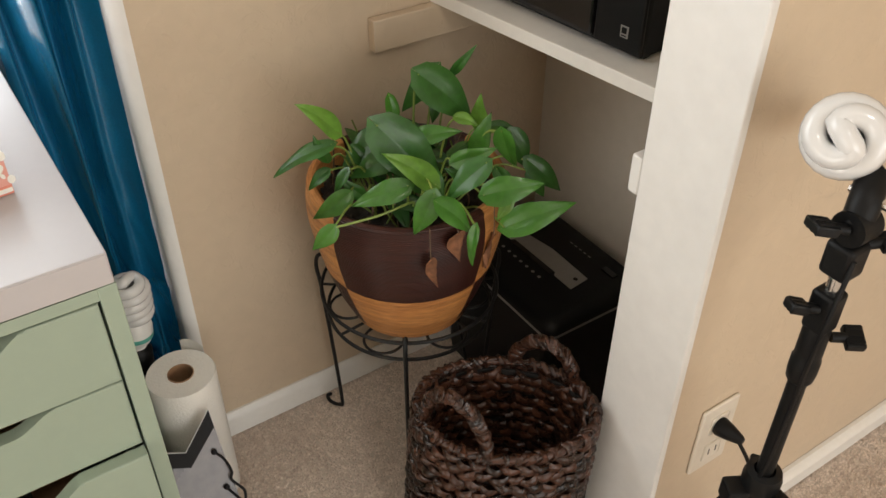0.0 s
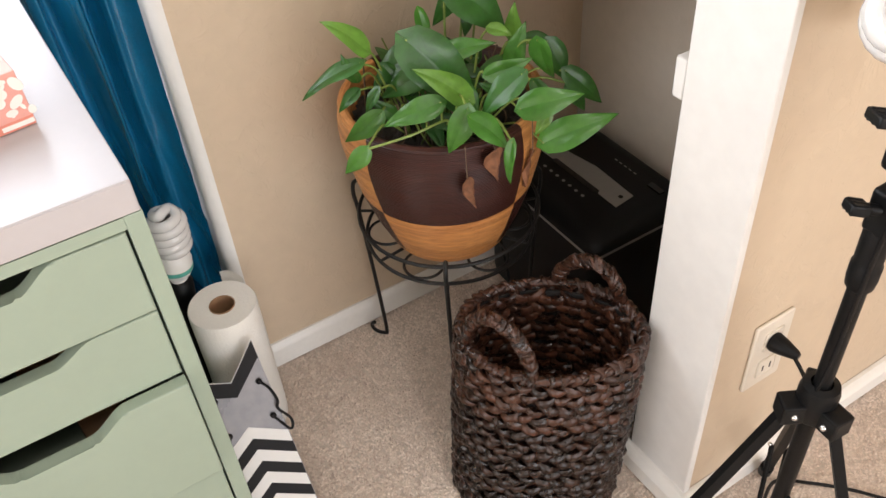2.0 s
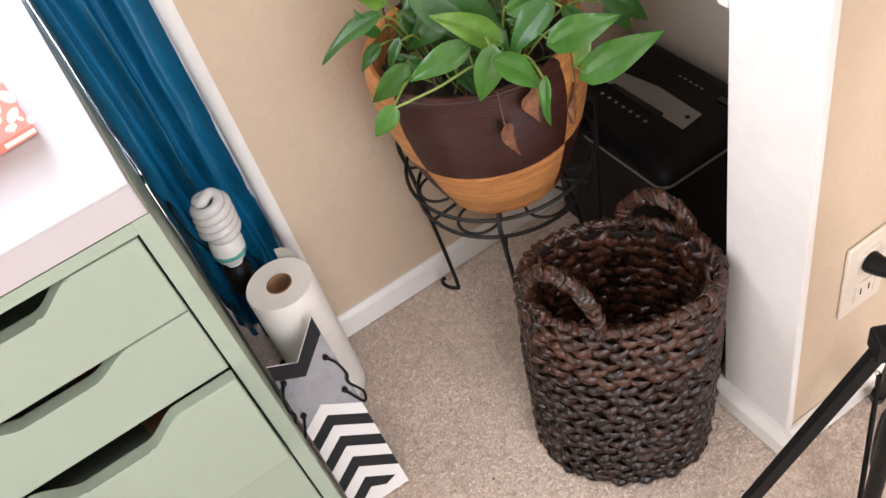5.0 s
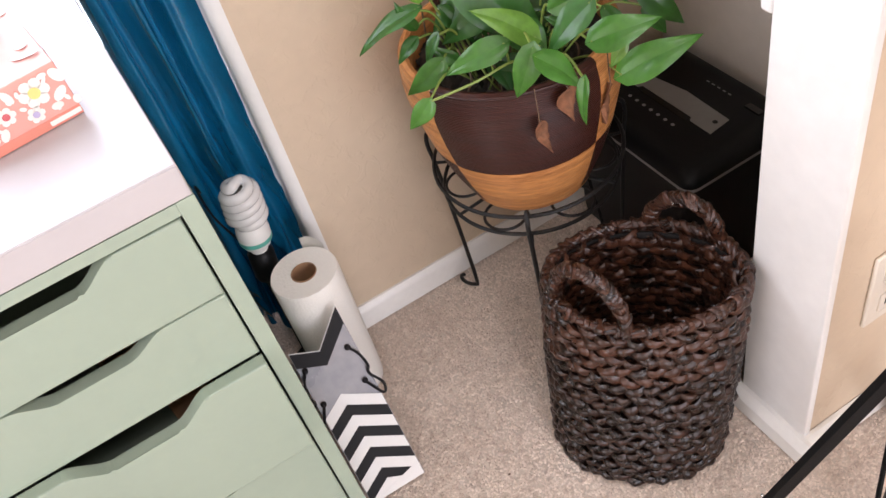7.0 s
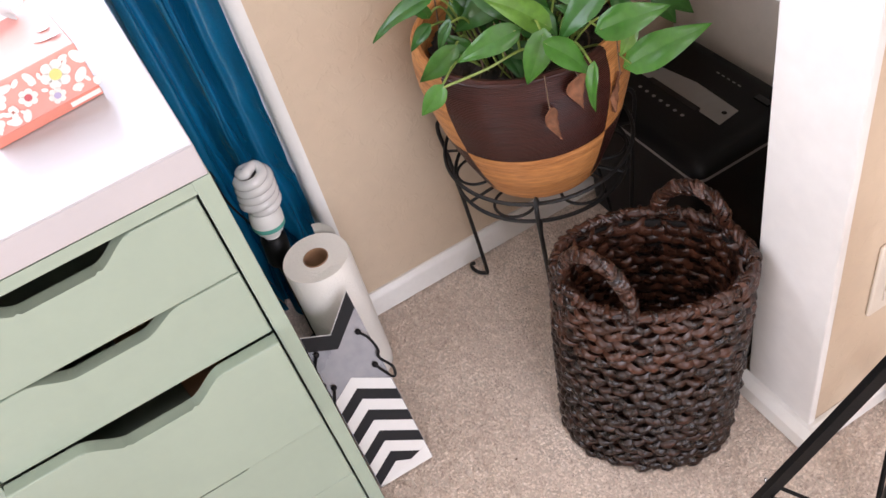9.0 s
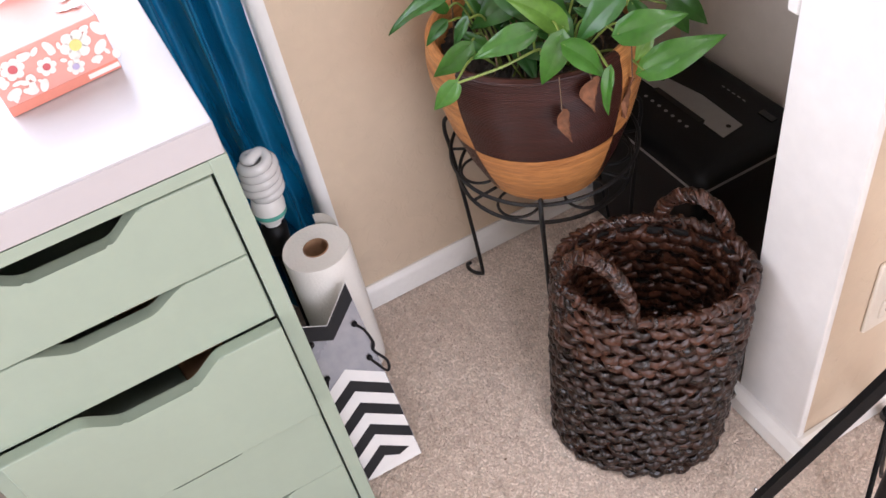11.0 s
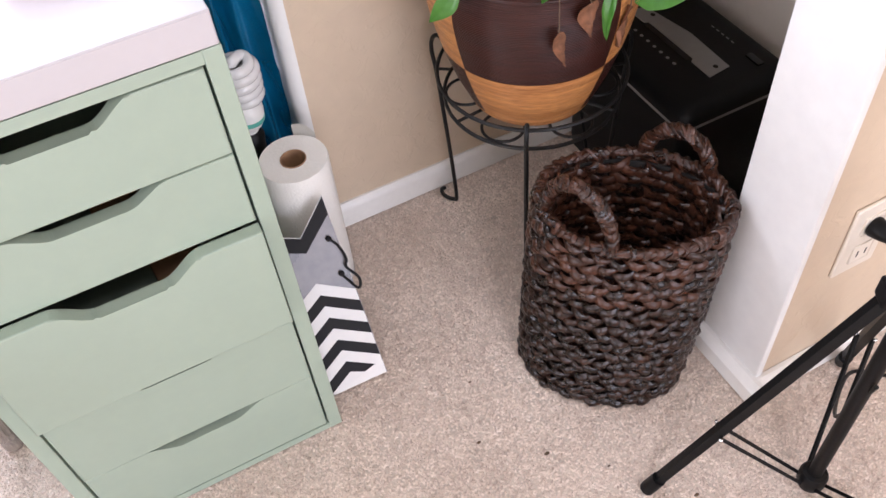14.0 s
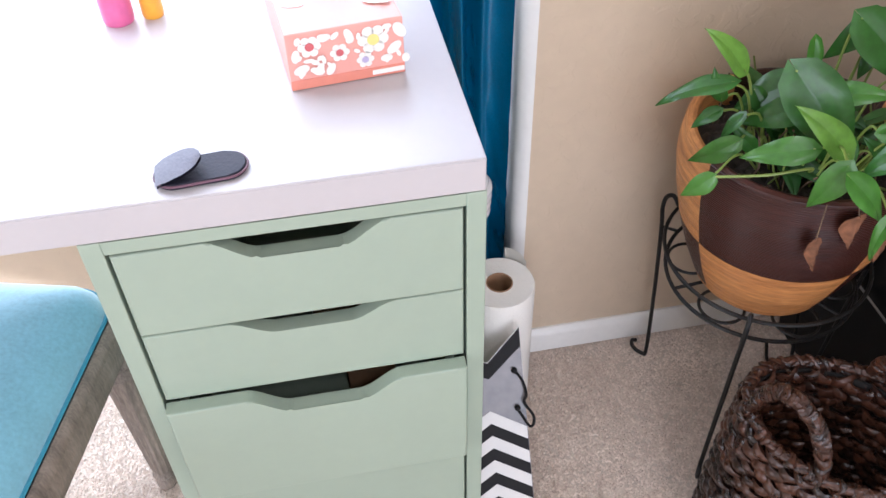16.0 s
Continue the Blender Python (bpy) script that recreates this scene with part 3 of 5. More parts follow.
def curtain():
    """A drawn-back panel: a folded line in plan, hanging from above and spreading a little near the carpet."""
    t = thing("curtain", "drawn-back teal satin curtain hanging in folds", "curtain")
    bm = bmesh.new()
    plan = smooth_path([(x, y, 0) for x, y in ((0.002, 0.588), (0.003, 0.548), (0.009, 0.516), (0.020, 0.508), (0.026, 0.528), (0.032, 0.530), (0.040, 0.500), (0.050, 0.455), (0.060, 0.425), (0.069, 0.440), (0.077, 0.498), (0.085, 0.520), (0.093, 0.486), (0.101, 0.452), (0.110, 0.460), (0.120, 0.450), (0.1295, 0.420))], 12)
    nz, nu = 110, len(plan) - 1
    rows = []
    for i in range(nz + 1):
        z = 0.012 + 2.15 * (i / nz) ** 1.5
        low = max(0.0, 1 - z / 0.62) ** 0.7
        row = []
        for j, p in enumerate(plan):
            u = j / nu
            drift = 0.010 * math.sin(2.6 * z + 4 * u) + 0.005 * math.sin(6.1 * z - 7 * u + 1)
            deep = 1 + 0.12 * math.sin(3.1 * z + 5 * u)
            x = p.x + drift * math.sin(math.pi * u)
            y = 0.50 + (p.y - 0.50) * deep + 0.004 * math.sin(9 * z + 21 * u)
            w = noise.noise(Vector((u * 5 + z * 3.5, z * 11 - u * 4, 2.7))) + 0.5 * noise.noise(Vector((u * 13, z * 24 + u * 9, 8.1)))
            crease = low * 0.024 * w
            y = min(0.600, y - 0.035 * low * (1 - u) + crease)
            row.append(bm.verts.new((min(0.1300, max(0.0015, x + 0.5 * crease)), y, z)))
        rows.append(row)
    for p, q in zip(rows, rows[1:]):
        for j in range(nu):
            bm.faces.new((p[j], p[j + 1], q[j + 1], q[j]))
    part("panel", bm, TEALC, t, "", 180)
    return t


curtain()

# ---- towel roll, bag and bulb lamp beside the drawers ----


def towel_roll():
    t = thing("paper_towel_roll", "white paper towel roll standing on the carpet", "paper towel")
    c = (0.0885, 0.288, 0)
    h = 0.277
    part("paper", lathe([(0.020, 0.001), (0.050, 0.001), (0.0525, 0.004), (0.0530, 0.03), (0.0527, 0.15), (0.0530, h - 0.004), (0.0515, h), (0.036, h - 0.0008), (0.020, h - 0.001)], 64, c), PAPER, t)
    part("core", lathe([(0.0200, 0.001), (0.0200, h), (0.0188, h + 0.0005), (0.0183, h), (0.0183, 0.001)], 40, c), CARD, t, "brown cardboard tube")
    bm = bmesh.new()
    rows = []
    for i in range(9):
        a = radians(28 + 5 * i)
        k = i / 8
        rows.append([bm.verts.new((c[0] + (0.0532 + 0.006 * k * v) * math.cos(a), c[1] + (0.0532 + 0.012 * k * v) * math.sin(a), 0.250 + (0.036 + 0.006 * math.sin(3 * k)) * v)) for v in (0, 0.3, 0.6, 0.85, 1)])
    for p, q in zip(rows, rows[1:]):
        for j in range(4):
            bm.faces.new((p[j], q[j], q[j + 1], p[j + 1]))
    bmesh.ops.solidify(bm, geom=bm.faces[:], thickness=0.0006)
    part("loose_sheet", bm, PAPER, t, "loose torn paper sheet")
    return t


towel_roll()


def gift_bag():
    """A flattened paper bag that leans back on the towel roll; u across, v up its front."""
    t = thing("gift_bag", "grey paper gift bag with black and white chevrons, leaning", "gift bag")
    a, b, up = Vector((0.0045, 0.056, 0.001)), Vector((0.097, 0.054, 0.001)), Vector((0.006, 0.222, 0.262))
    v_axis = (up - a)
    length = 0.302
    ux = (b - a).normalized()
    v_axis = (v_axis - ux * v_axis.dot(ux)).normalized()
    nz = ux.cross(v_axis).normalized()
    m = Matrix((( ux.x, v_axis.x, nz.x, a.x), (ux.y, v_axis.y, nz.y, a.y), (ux.z, v_axis.z, nz.z, a.z), (0, 0, 0, 1)))
    w = (b - a).length
    peak, slope = 0.42 * w, 0.60
    def zig(u, v0):
        return v0 - slope * abs(u - peak)
    def band(v0, v1):
        us = (0.0008, peak, w - 0.0008)
        pts = [(u, max(0.0006, zig(u, v0))) for u in us] + [(u, max(0.0012, zig(u, v1))) for u in reversed(us)]
        return pts
    top = [(w, 0), (w, length), (0.45 * w, length - 0.048), (0, length - 0.030), (0, 0)]
    part("front_panel", slab(top, 0.0012, m), BAGGREY, t, "satin grey paper front")
    part("back_panel", slab([(w, 0), (w, length - 0.06), (0, length - 0.06), (0, 0)], 0.0010, m @ Matrix.Translation((0, 0, -0.013))), BAGWHITE, t)
    for u in (0.0003, w - 0.0009):
        part("gusset", box((u, 0.0, -0.013), (u + 0.0006, length - 0.05, -0.0012)), BAGGREY, t).matrix_world = m
    part("black_band", slab([(w - 0.0004, length - 0.001), (0.45 * w, length - 0.0495), (0.0004, length - 0.0315), (0.0004, length - 0.055), (0.45 * w, length - 0.073), (w - 0.0004, length - 0.029)], 0.0004, m @ Matrix.Translation((0, 0, 0.0006))), BAGBLACK, t)
    part("white_rim", tube([m @ Vector((u, v, 0.0003)) for u, v in ((w, length), (0.45 * w, length - 0.048), (0, length - 0.030))], 0.0008, 5), BAGWHITE, t)
    v0, period = 0.180, 0.0385
    for k in range(7):
        top_v = v0 - k * period
        for lo, hi, mt, nm in ((0.0, 0.0195, BAGWHITE, "white_chevron"), (0.0195, period, BAGBLACK, "black_chevron")):
            pts = band(top_v - lo, top_v - hi)
            if max(p[1] for p in pts) > 0.004:
                part(nm, slab(pts, 0.0004, m @ Matrix.Translation((0, 0, 0.0006 if mt is BAGBLACK else 0.0008))), mt, t)
    part("bottom_white", slab([(0.02 * w, 0.0005), (w - 0.0006, 0.0005), (w - 0.0006, 0.024)], 0.0004, m @ Matrix.Translation((0, 0, 0.0010))), BAGWHITE, t)
    for u0, du in ((0.10 * w, -1), (0.86 * w, 1)):
        cord = smooth_path([(u0, 0.238, 0.004), (u0 + du * 0.010, 0.222, 0.007), (u0 + du * 0.014, 0.20, 0.006), (u0 + du * 0.010, 0.188, 0.006), (u0 + du * 0.022, 0.165, 0.008), (u0 + du * 0.016, 0.150, 0.006), (u0, 0.178, 0.003)], 6)
        part("cord_handle", tube([m @ p for p in cord], 0.0022, 6), BAGBLACK, t)
        for v in (0.238, 0.180):
            bm = bmesh.new()
            bmesh.ops.create_uvsphere(bm, u_segments=10, v_segments=8, radius=0.0047, matrix=m @ Matrix.Translation((u0, v, 0.003)))
            part("knot", bm, BAGBLACK, t)
    return t


gift_bag()


def spiral_bulb(t, base, axis, radius, height, turns, wire, collar):
    """A spiral lamp: two strands wound round each other, closed at the crown, above its ballast."""
    axis = Vector(axis).normalized()
    q = Vector((0, 0, 1)).rotation_difference(axis).to_matrix().to_4x4()
    m = Matrix.Translation(base) @ q
    n = int(turns * 22)
    strand = []
    for k in range(n + 1):
        s = k / n
        a = 2 * math.pi * turns * s
        r = radius * (0.55 + 0.45 * min(1, s * 8)) * (1 - 0.10 * s) * (1 - 0.50 * max(0, (s - 0.80) / 0.20) ** 1.5)
        strand.append(Vector((r * math.cos(a), r * math.sin(a), height * s)))
    crown = [Vector((-strand[-1].x * c, -strand[-1].y * c, height + wire * 0.35 * (1 - c * c))) for c in (-0.75, -0.3, 0.3, 0.75)]
    other = [Vector((-p.x, -p.y, p.z)) for p in reversed(strand)]
    part("spiral", tube([m @ p for p in strand + crown + other], wire, 10), GLASSW, t, "white glass spiral", 80)
    body = [(0, -0.0), (radius * 0.70, 0.0), (radius * 0.98, -0.008), (radius * 1.05, -0.018), (radius * 1.03, -0.034), (radius * 0.84, -0.046), (0.0135, -0.054), (0.0135, -0.060)]
    bm = lathe(body[::-1], 32)
    bm.transform(m)
    ballast = part("ballast", bm, BULBPL, t, "white plastic ballast")
    if collar:
        bm = lathe([(radius * 1.03, -0.037), (radius * 1.05, -0.035), (radius * 1.055, -0.030), (radius * 1.04, -0.029)], 32)
        bm.transform(m)
        part("green_ring", bm, GREENBAND, ballast)
    bm = lathe([(0.0, -0.115), (0.018, -0.115), (0.021, -0.108), (0.021, -0.064), (0.016, -0.058), (0.0, -0.058)], 24)
    bm.transform(m)
    part("lamp_socket", bm, PLASTIC, t, "black lamp socket")
    return m


def clip_lamp():
    t = thing("bulb_lamp", "black lamp with a bare white spiral bulb by the curtain", "lamp")
    spiral_bulb(t, (0.058, 0.372, 0.345), (0.10, 0.02, 1), 0.0248, 0.070, 2.6, 0.0084, True)
    part("pole", tube([(0.047, 0.369, 0.012), (0.047, 0.370, 0.24)], 0.009, 12), PLASTIC, t)
    part("foot", lathe([(0, 0), (0.034, 0), (0.036, 0.004), (0.032, 0.010), (0.012, 0.016), (0, 0.016)], 28, (0.047, 0.369, 0.0)), PLASTIC, t)
    part("cable", tube(smooth_path([(0.047, 0.372, 0.235), (0.034, 0.385, 0.30), (0.016, 0.40, 0.36), (0.014, 0.43, 0.40), (0.018, 0.47, 0.36)]), 0.002, 6), PLASTIC, t)
    return t


clip_lamp()

# ---- basket ----
BASKET = (0.3995, -0.0890)


def twist(bm, p, along, out, length, width, thick, lean, bend):
    """One flat twisted strand, pointed at both ends; bend curls it back at its ends."""
    up = out.cross(along).normalized()
    d = (along * math.cos(lean) + up * math.sin(lean)).normalized()
    s = out.cross(d).normalized()
    rows = []
    wob = 0.16
    roll = bend * 45
    s, out = (s * math.cos(roll) + out * math.sin(roll)), (out * math.cos(roll) - s * math.sin(roll))
    for k in range(7):
        t = k / 6
        g = math.sin(math.pi * (0.09 + 0.82 * t)) ** 0.75
        g *= 1 + wob * math.sin(11 * t + 60 * width / max(1e-4, length))
        c = p + d * (length * (t - 0.5)) + out * (thick * 2.5 * (math.sin(math.pi * t) - 0.66)) + s * (bend * (t - 0.5))
        row = []
        for q in range(7):
            a = 2 * math.pi * q / 7 + 0.5 * (t - 0.5)
            w = c + s * (width * g * math.cos(a)) + out * (thick * g * math.sin(a))
            row.append(bm.verts.new(w + out * (0.0008 * g * noise.noise(w * 210)) + s * (0.0007 * g * noise.noise(w * 170 + Vector((5, 2, 9))))))
        rows.append(row)
    for a, b in zip(rows, rows[1:]):
        for k in range(7):
            j = (k + 1) % 7
            bm.faces.new((a[k], a[j], b[j], b[k]))
    bm.faces.new(rows[0][::-1])
    bm.faces.new(rows[-1])


def basket():
    """An oval basket that leans back a little; a turns round its middle, z goes up its side."""
    t = thing("woven_basket", "dark brown woven hyacinth basket with two loop handles", "basket")
    t.matrix_world = pose(BASKET[0], BASKET[1], 0)
    rng = random.Random(11)
    rows, height = 17, 0.316
    turn = radians(-40)
    def wall(a, z, off=0.0):
        k = z / height
        g = 0.945 + 0.020 * math.sin(math.pi * min(1, k)) + 0.070 * k + 0.010 * math.sin(3 * a + 9 * z)
        x, y = (0.1225 * g + off) * math.cos(a - turn), (0.0885 * g + off) * math.sin(a - turn)
        return Vector((x * math.cos(turn) - y * math.sin(turn) + 0.0375 * k, x * math.sin(turn) + y * math.cos(turn) + 0.018 * k, z))
    # near-black sheet: blocks light and stands in for shade between the strands
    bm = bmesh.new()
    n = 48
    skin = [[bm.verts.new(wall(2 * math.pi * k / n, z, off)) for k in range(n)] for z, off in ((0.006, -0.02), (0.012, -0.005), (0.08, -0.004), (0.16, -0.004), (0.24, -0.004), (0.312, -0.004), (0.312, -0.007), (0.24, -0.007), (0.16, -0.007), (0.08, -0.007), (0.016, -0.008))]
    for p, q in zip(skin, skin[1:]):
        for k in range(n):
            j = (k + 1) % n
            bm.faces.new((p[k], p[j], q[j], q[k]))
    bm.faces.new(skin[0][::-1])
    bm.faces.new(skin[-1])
    part("core", bm, GAP_SHADE, t)
    spots = []
    n = 19
    for i in range(rows):
        z = 0.012 + (height - 0.024) * i / (rows - 1)
        for k in range(n):
            for layer in (0, 1):
                # two strands twined round hidden stakes: one passes in front while the other dips behind
                a = 2 * math.pi * (k + 0.5 * layer + 0.25 * (i % 2) + 0.06 * i + rng.uniform(-0.05, 0.05)) / n
                p = wall(a, z, 0.0022 + rng.uniform(-0.001, 0.0015))
                along = (wall(a + 0.02, z) - wall(a - 0.02, z)).normalized()
                out = along.cross(Vector((0, 0, 1))).normalized()
                p.z = max(0.009, z + (0.0030 if layer else -0.0030) + rng.uniform(-0.0012, 0.0012))
                spots.append((p, along, out, 0.042 + rng.uniform(-0.004, 0.005), 0.0075 + rng.uniform(-0.0012, 0.0014), 0.0050 + rng.uniform(-0.0006, 0.001), (0.29 if i % 2 else -0.29) + rng.uniform(-0.10, 0.10), rng.uniform(-0.004, 0.004)))
    seen = [q for q in spots if q[0].x * 0.50 + q[0].y * 0.866 < 0.055][:298]
    for q in seen:
        bm = bmesh.new()
        twist(bm, *q)
        part("strand", bm, STRAND, t, "", 60)
    rest = bmesh.new()
    for q in spots:
        if q not in seen:
            twist(rest, *q)
    for i in range(3, rows):
        z = 0.013 + (height - 0.026) * i / (rows - 1)
        for k in range(40):
            a = 2 * math.pi * (k + 0.5 * (i % 2)) / 40
            along = (wall(a + 0.02, z) - wall(a - 0.02, z)).normalized()
            out = along.cross(Vector((0, 0, 1))).normalized()
            twist(rest, wall(a, z + rng.uniform(-0.004, 0.004), -0.010), along, -out, 0.042, 0.0088, 0.0050, (0.34 if k % 2 else -0.34) + rng.uniform(-0.1, 0.1), 0.0)
    tagged(part("inner_weave", rest, STRAND, t, "", 60), "", "", "", "stuff")
    def wrapped(name, line, radius, count, closed):
        """A bundle of strands along a line, bound at uneven steps with flat strips."""
        pts = [Vector(p) for p in line]
        m = len(pts)
        def at(f):
            f = f % m if closed else min(max(f, 0), m - 1.001)
            i = int(f)
            d = (pts[(i + 1) % m] - pts[i]).normalized()
            side = d.cross(Vector((0, 0, 1)))
            side = side.normalized() if side.length > 0.1 else Vector((1, 0, 0))
            return pts[i].lerp(pts[(i + 1) % m], f - i), d, side, side.cross(d)
        core = part(name, tube(pts, radius * 0.70, 10, closed=closed), STRAND, t, "", 75)
        for q in range(4):
            line = []
            steps = m * 2
            for k in range(steps if closed else steps - 1):
                p, d, side, up = at(k / 2)
                b = 2 * math.pi * q / 4 + 0.24 * k * (24 / m) ** 0.5 * 0.5
                if closed:
                    b = 2 * math.pi * (q / 4 + 9 * k / steps)
                line.append(p + (side * math.cos(b) + up * math.sin(b)) * radius * (0.46 + 0.10 * math.sin(1.7 * k + q)))
            part("strand", tube(line, [radius * (0.40 + 0.10 * math.sin(0.9 * k + 2 * q)) for k in range(len(line))], 6, closed=closed), STRAND, core, "", 75)
        for k in range(count):
            p, d, side, up = at((k + rng.uniform(-0.33, 0.33)) / count * (m if closed else m - 1))
            tilt, half, lift = rng.uniform(0.45, 0.85), radius * rng.uniform(0.36, 0.58), rng.uniform(0.94, 1.14)
            bm = bmesh.new()
            ring = []
            for s in range(16):
                b = 2 * math.pi * s / 16
                rad = (side * math.cos(b) + up * math.sin(b))
                mid = p + rad * (radius * lift * (1 + 0.10 * math.sin(3 * b + k) + 0.16 * noise.noise(p * 90 + rad * 2))) + d * (radius * tilt * math.sin(b + 0.8))
                w = half * (1 + 0.25 * math.sin(2 * b + 1.3 * k))
                ring.append([bm.verts.new(mid + d * (w * x) + rad * (radius * y)) for x, y in ((-1, -0.16), (-0.55, 0.04), (0.15, 0.07), (0.8, -0.02), (1, -0.20), (0, -0.26))])
            for s in range(16):
                a, e = ring[s], ring[(s + 1) % 16]
                for x in range(6):
                    bm.faces.new((a[x], a[(x + 1) % 6], e[(x + 1) % 6], e[x]))
            bmesh.ops.recalc_face_normals(bm, faces=bm.faces)
            part("wrap", bm, STRAND, core, "", 34)
    n = 72
    wrapped("rim", [wall(2 * math.pi * k / n, height, 0.001) + Vector((0, 0, 0.005 + 0.002 * math.sin(6 * math.pi * k / n))) for k in range(n)], 0.0084, 44, True)
    for mid, rise, spread in ((193, 0.084, 29), (23, 0.066, 25)):
        pts = []
        for k in range(25):
            s = k / 24
            lift = math.sin(math.pi * s) ** 0.52
            a = radians(mid) + radians(spread) * (2 * s - 1) * (1 + 0.10 * math.sin(math.pi * s))
            p = wall(a, height, 0.002 - 0.012 * lift)
            pts.append((p.x, p.y, height + 0.002 + rise * lift))
        wrapped("handle", pts, 0.0092, 26, False)
    return t


basket()

# ---- plant stand, pot and plant ----
POT = (0.452, 0.207)
POT_Z = 0.311


def plant_stand():
    t = thing("plant_stand", "black wrought iron plant stand with curled feet", "plant stand")
    cx, cy = POT
    def circle(r, z, n=64):
        return [(cx + r * math.cos(2 * math.pi * k / n), cy + r * math.sin(2 * math.pi * k / n), z) for k in range(n)]
    part("upper_ring", tube(circle(0.140, 0.348), 0.0029, 8, closed=True), IRON, t)
    part("lower_ring", tube(circle(0.132, 0.306), 0.0029, 8, closed=True), IRON, t)
    part("inner_ring", tube(circle(0.070, 0.310), 0.0026, 8, closed=True), IRON, t)
    for k in range(6):
        a = radians(124 + 60 * k + 30)
        c = (cx + 0.098 * math.cos(a), cy + 0.098 * math.sin(a), 0.3085)
        part("scroll", tube([(c[0] + 0.031 * math.cos(b), c[1] + 0.031 * math.sin(b), c[2]) for b in [2 * math.pi * q / 28 for q in range(28)]], 0.0023, 7, closed=True), IRON, t)
    for k in range(3):
        a = radians(124 + 60 + 120 * k)
        part("cross_bar", tube([(cx, cy, 0.311), (cx + 0.132 * math.cos(a), cy + 0.132 * math.sin(a), 0.308)], 0.0025, 7), IRON, t)
    for deg in (128, 236, 352):
        a = radians(deg)
        o = Vector((math.cos(a), math.sin(a), 0))
        c = Vector((cx, cy, 0))
        line = [c + o * r + Vector((0, 0, z)) for r, z in ((0.139, 0.352), (0.150, 0.366), (0.161, 0.358), (0.164, 0.335), (0.159, 0.295), (0.150, 0.18), (0.143, 0.07), (0.141, 0.012), (0.146, 0.005), (0.158, 0.004), (0.168, 0.010), (0.170, 0.022), (0.163, 0.028))]
        leg = part("leg", tube(smooth_path(line, 5), 0.0034, 8), IRON, t)
        part("brace", tube([c + o * 0.132 + Vector((0, 0, 0.306)), c + o * 0.159 + Vector((0, 0, 0.300))], 0.0025, 7), IRON, leg)
    return t


plant_stand()


def pot_radius(z):
    """Half-width of the pot's outside, z above its base."""
    pts = ((0.0, 0.092), (0.012, 0.097), (0.05, 0.113), (0.10, 0.130), (0.15, 0.1415), (0.19, 0.148), (0.215, 0.149), (0.235, 0.146), (0.245, 0.140))
    for (a, p), (b, q) in zip(pts, pts[1:]):
        if z <= b:
            s = (z - a) / (b - a)
            return p + (q - p) * s
    return pts[-1][1]


def plant_pot():
    t = thing("plant_pot", "round cane pot with chequered dark brown and natural panels", "plant pot")
    t.matrix_world = pose(POT[0], POT[1], POT_Z)
    split, top = 0.108, 0.236
    part("base", lathe([(0.0, 0.0), (0.090, 0.0), (0.093, 0.003), (0.0966, 0.011)], 56), CANE, t)
    for row, (z0, z1) in enumerate(((0.0115, split), (split + 0.0006, top))):
        for k in range(4):
            a0 = -75 - 90 * k
            n = 14
            prof = [(pot_radius(z0 + (z1 - z0) * i / n) + 0.0004 * math.sin(math.pi * i / n), z0 + (z1 - z0) * i / n) for i in range(n + 1)]
            inner = [(r - 0.006, z) for r, z in reversed(prof)] if row == 0 else [(0.1458, 0.241), (0.1425, 0.2455), (0.1375, 0.247), (0.1325, 0.245), (0.1305, 0.239), (0.1285, 0.200)]
            bm = lathe(prof + inner, 18, (0, 0, 0), a0 + 0.15, a0 - 89.85)
            bmesh.ops.recalc_face_normals(bm, faces=bm.faces)
            part("panel", bm, BROWN if (row + k) % 2 else CANE, t, "dark brown cane panel" if (row + k) % 2 else "natural golden cane panel", 60)
    bm = bmesh.new()
    bmesh.ops.create_grid(bm, x_segments=40, y_segments=40, size=0.131)
    gone = [v for v in bm.verts if v.co.xy.length > 0.132]
    bmesh.ops.delete(bm, geom=gone, context="VERTS")
    for v in bm.verts:
        v.co.z = 0.212 + 0.016 * noise.noise(v.co * 24) + 0.008 * noise.noise(v.co * 70)
    part("soil", bm, SOIL, t, "dark potting soil", 0)
    return t


plant_pot()
plant = thing("pothos_plant", "glossy green trailing pothos plant growing in the pot", "plant")
leaf_rng = random.Random(5)
ROOT = Vector((POT[0], POT[1], POT_Z + 0.205))
EYE_SIDE = Vector((-0.42, -0.72, 0.55)).normalized()


